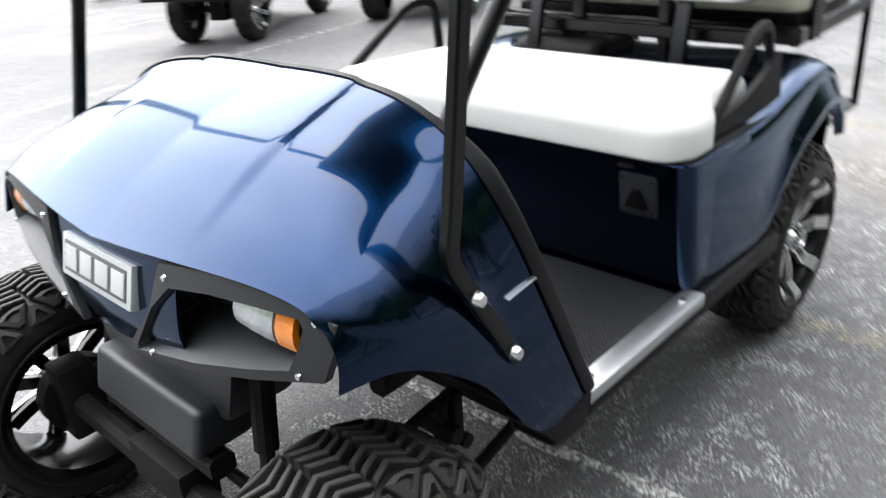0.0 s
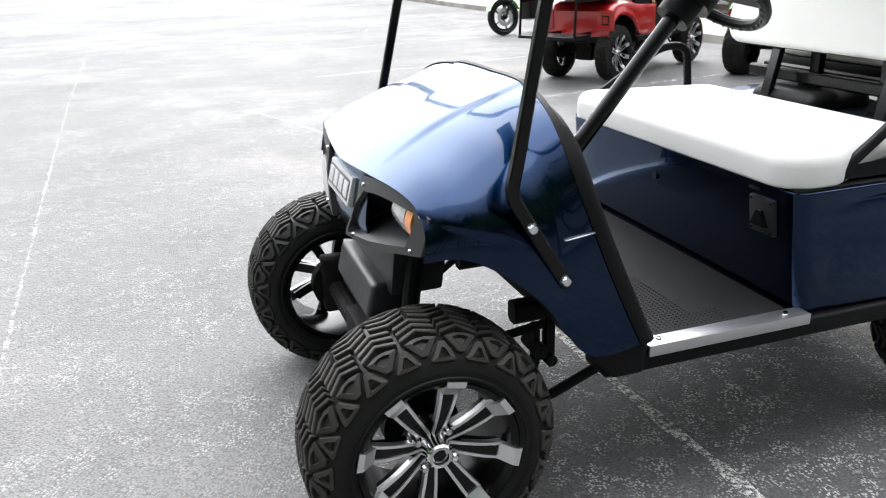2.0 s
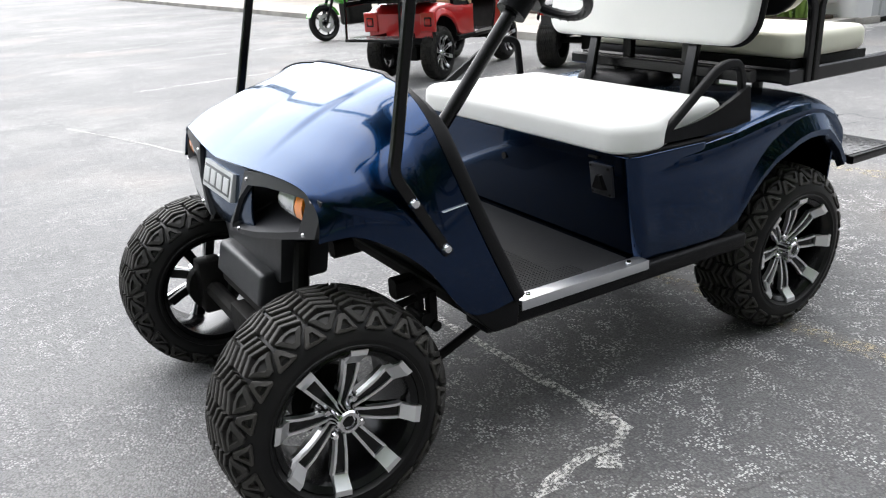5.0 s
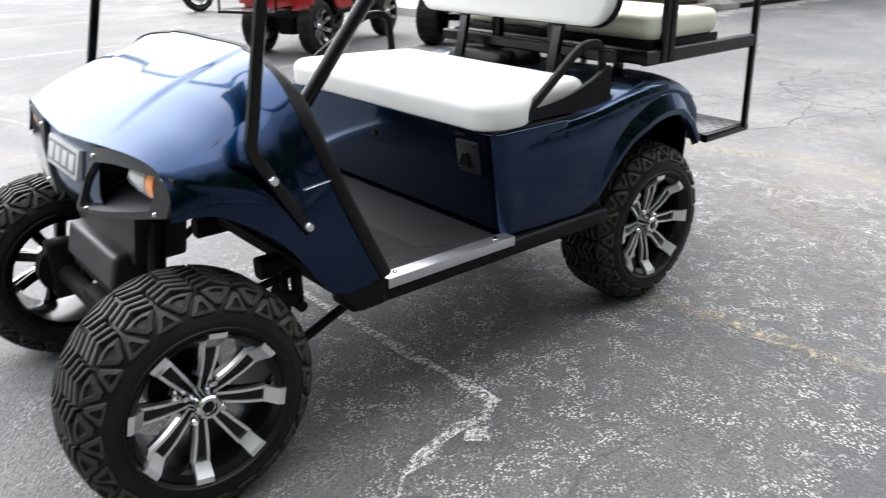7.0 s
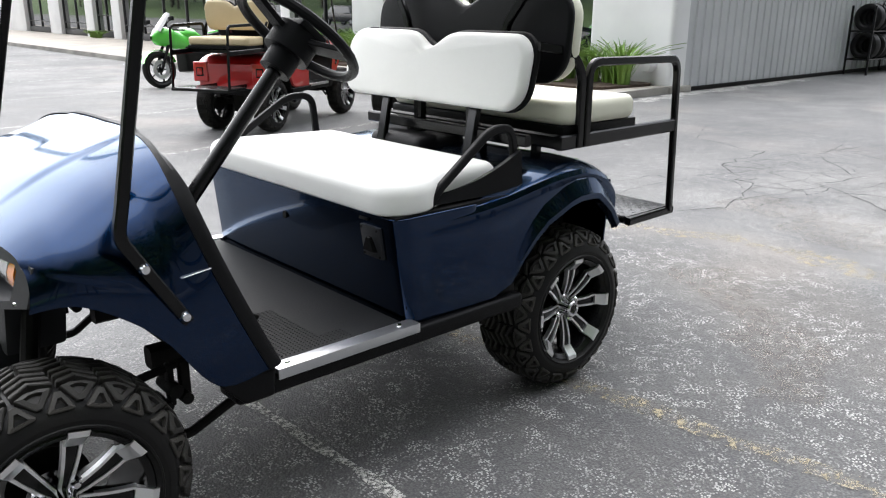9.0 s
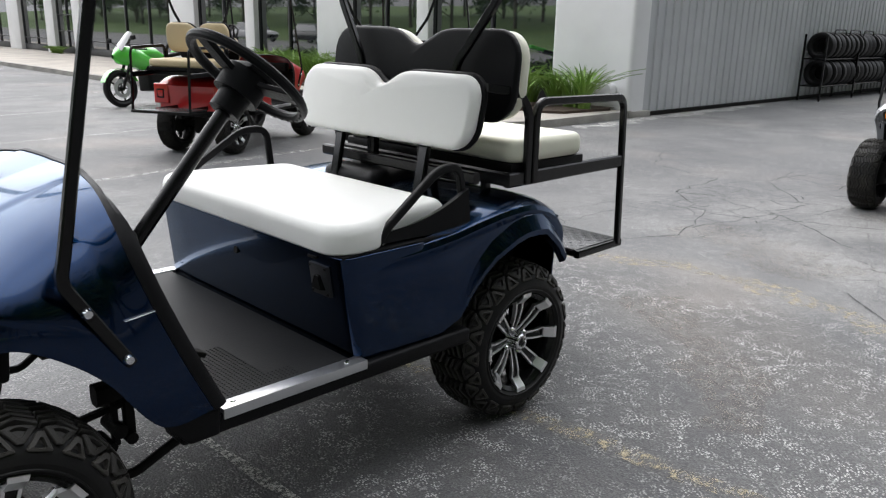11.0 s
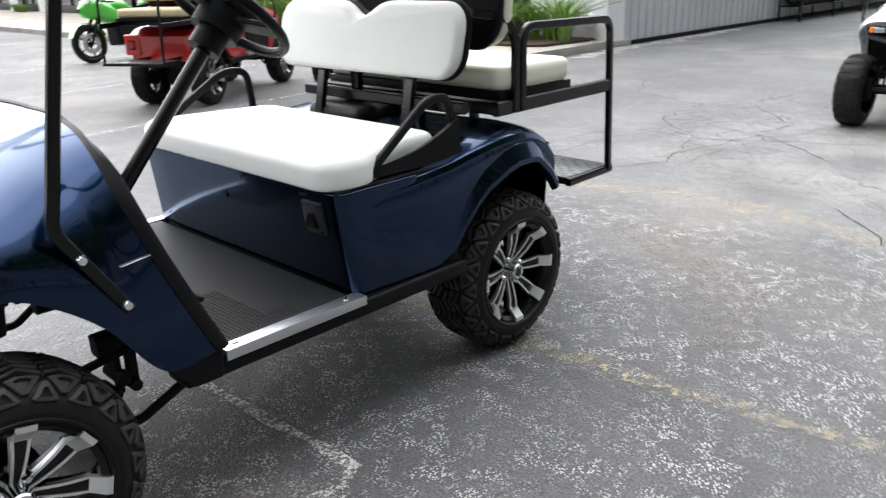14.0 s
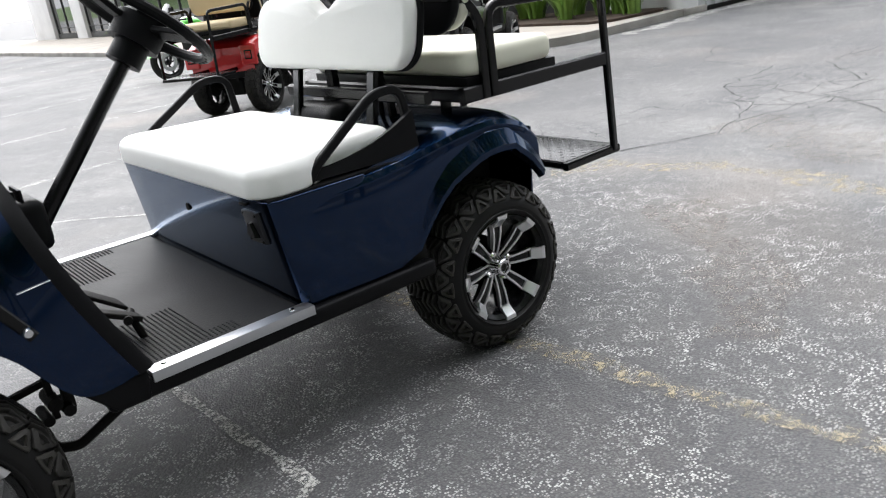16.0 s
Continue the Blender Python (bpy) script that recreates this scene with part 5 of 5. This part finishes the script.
    part("saddle", box(0.86, 1.22, -0.12, 0.12, 0.76, 0.83, 0.03, 3, shear=lambda c: Vector((c.x, c.y * (1.2 - 0.3 * (c.x - 0.86)), c.z + 0.25 * max(0, c.x - 0.98)))), PLASTIC, bike)
    part("tail_fairing", box(1.10, 1.62, -0.09, 0.09, 0.80, 0.90, 0.03, 3, shear=lambda c: Vector((c.x, c.y * (1 - 0.7 * (c.x - 1.1)), c.z + 0.22 * (c.x - 1.1)))), GREEN, bike, "green tail")
    part("engine", box(0.45, 0.95, -0.17, 0.17, 0.24, 0.66, 0.05, 3), CHASSIS, bike)
    part("exhaust", tube([(0.60, 0.18, 0.26), (1.0, 0.20, 0.28), (1.38, 0.22, 0.48)], 0.045, n=14), CHROME, bike)
    part("side_stand", tube([(0.80, -0.15, 0.28), (0.86, -0.32, 0.01)], 0.012), CHASSIS, bike)


motorcycle(pose(5.06, 10.75, 0, 0, 0, 10) @ pose(0, 0, 0, -6, 0, 0))


# ---- tyre rack against the siding ----
rack = thing("tyre_rack", "black steel two-tier rack beside the metal wall", "rack", m=pose(17.7, 4.40, 0))
for i in range(5):
    for y in (0.0, 0.46):
        part("upright", tube([(i * 2.0, y, 0), (i * 2.0, y, 1.42 if i == 0 else 1.25)], 0.04, 0.04, up=(0, 1, 0)), TUBE, rack)
    for z in (0.32, 0.90):
        part("end_bar", tube([(i * 2.0, 0, z), (i * 2.0, 0.46, z)], 0.03, 0.03), TUBE, rack)
for z in (0.32, 0.90):
    for y in (0.06, 0.40):
        part("shelf_rail", tube([(0, y, z), (8.0, y, z)], 0.035, 0.035), TUBE, rack)
STACK = revolve([(0.17, -0.08), (0.20, -0.105), (0.25, -0.11), (0.285, -0.09), (0.297, 0.0), (0.285, 0.09), (0.25, 0.11), (0.20, 0.105), (0.17, 0.08), (0.178, 0.0)], 40, closed=True)
rnd = random.Random(8)
for tier, z in enumerate((0.32, 0.90)):
    for i in range(26):
        x = 18.05 + i * 0.285
        ob = part("loose_tyre", STACK, SMOOTH_RUBBER, None, "used black tyre standing on a steel rack", pose(x, 4.63, z + 0.275, 0, 0, 90 + rnd.uniform(-16, 16)))
        tagged(ob, category="tyre", group="tyres on the rack")
for i in range(3):
    rail = part("tyre_hoop", tube([(18.2 + i * 0.9, 4.45, 1.40), (18.25 + i * 0.9, 4.45, 1.52), (18.85 + i * 0.9, 4.45, 1.52), (18.9 + i * 0.9, 4.45, 1.40)], 0.014, r=0.08), TUBE, rack, m=Matrix.Translation((-17.7, -4.40, 0)))


# ---- trees, lawn edge and cars across the car park, seen in paint and glass ----
def tree_meshes(seed, height):
    rnd = random.Random(seed)
    trunk = [tube([(0, 0, 0), (0.1, 0.05, height * 0.25), (0.05, 0.1, height * 0.55), (0.2, 0, height * 0.85)], 0.16, n=9)]
    tips = []
    for i in range(11):
        z = height * rnd.uniform(0.22, 0.75)
        a, l = rnd.uniform(0, 6.283), height * rnd.uniform(0.16, 0.34)
        e = Vector((l * math.cos(a), l * math.sin(a), z + l * rnd.uniform(0.3, 0.8)))
        trunk.append(tube([(0.06, 0.06, z), e * 0.5 + Vector((0, 0, z * 0.5 + 0.1)), e], 0.05, n=6))
        tips.append(e)
    tips += [Vector((rnd.gauss(0, 0.12) * height, rnd.gauss(0, 0.12) * height, height * rnd.uniform(0.45, 0.98))) for _ in range(14)]
    verts, faces = [], []
    for c in tips:
        s = height * rnd.uniform(0.07, 0.13)
        for _ in range(190):
            d = Vector((rnd.gauss(0, 1), rnd.gauss(0, 1), rnd.gauss(0, 0.8)))
            p = c + d * s * 0.62
            u = Vector((rnd.uniform(-1, 1), rnd.uniform(-1, 1), rnd.uniform(-1, 1))).normalized() * rnd.uniform(0.10, 0.22)
            v = u.orthogonal().normalized() * u.length * 0.55
            k = len(verts)
            verts += [p - u, p + v, p + u, p - v]
            faces.append([k, k + 1, k + 2, k + 3])
    return joined(*trunk), mesh_of(verts, faces, 10)


TREES = [tree_meshes(s, h) for s, h in ((1, 11.0), (2, 9.5), (3, 12.5))]
rnd = random.Random(3)
SPOTS = [(-22 + 4.0 * i + rnd.uniform(-1, 1), -10.8 + rnd.uniform(-1.2, 1.0)) for i in range(13)] + [(-22 + 6 * i, -15.5 + rnd.uniform(-2, 2)) for i in range(9)]
SPOTS += [(-30 + rnd.uniform(-3, 3), -8 + 6.5 * i) for i in range(27)] + [(-38 + rnd.uniform(-3, 3), -4 + 7 * i) for i in range(26)]
for k, (x, y) in enumerate(SPOTS):
    tr, cr = TREES[k % 3]
    t = thing("tree", "leafy broad green tree beyond the car park", "tree", "trees round the car park", pose(x, y, 0, 0, 0, 47 * k))
    part("trunk", tr, BARK, t)
    part("crown", cr, CROWN, t)


def parked_car(m, paint, label):
    car = thing("parked_car", label, "car", "cars across the car park", m)
    st = [(-2.2, 0.62, 0.35, 0.60), (-2.05, 0.80, 0.28, 0.80), (-1.2, 0.88, 0.25, 0.92), (0, 0.90, 0.25, 0.95), (1.3, 0.88, 0.25, 0.95), (2.05, 0.80, 0.30, 0.90), (2.2, 0.66, 0.38, 0.75)]
    rows = []
    for x, w, z0, z1 in st:
        c, h = (z0 + z1) / 2, (z1 - z0) / 2
        rows.append([(x, w * math.copysign(abs(math.cos(a)) ** 0.4, math.cos(a)), c + h * math.copysign(abs(math.sin(a)) ** 0.5, math.sin(a))) for a in (2 * math.pi * i / 28 for i in range(29))])
    part("body", sheet(rows), paint, car)
    part("roof", box(-0.75, 1.25, -0.66, 0.66, 1.40, 1.47, 0.03, 3), paint, car)
    part("cabin_glass", box(-1.15, 1.6, -0.78, 0.78, 0.90, 1.42, 0.05, 3, shear=lambda c: Vector((c.x * (1 - 0.30 * (c.z - 0.9) / 0.5), c.y * (1 - 0.16 * (c.z - 0.9) / 0.5), c.z))), GLASS, car)
    for x in (-1.35, 1.35):
        for s in (-1, 1):
            w = part("wheel", STACK, SMOOTH_RUBBER, car, m=pose(x, s * 0.80, 0.297))
            part("rim", revolve([(0, -0.085 * 1), (0.15, -0.08), (0.18, -0.06), (0.18, 0.06), (0.15, 0.08), (0, 0.085)], 20), ALU, w)


parked_car(pose(-13, 42, 0, 0, 0, 80), SILVER, "silver parked saloon car on asphalt")
parked_car(pose(-13.5, 49, 0, 0, 0, 84), JET, "black parked saloon car on asphalt")
parked_car(pose(-12.5, 56, 0, 0, 0, 80), STUCCO, "white parked saloon car on asphalt")
parked_car(pose(-13, 64, 0, 0, 0, 82), SILVER, "grey parked saloon car on asphalt")
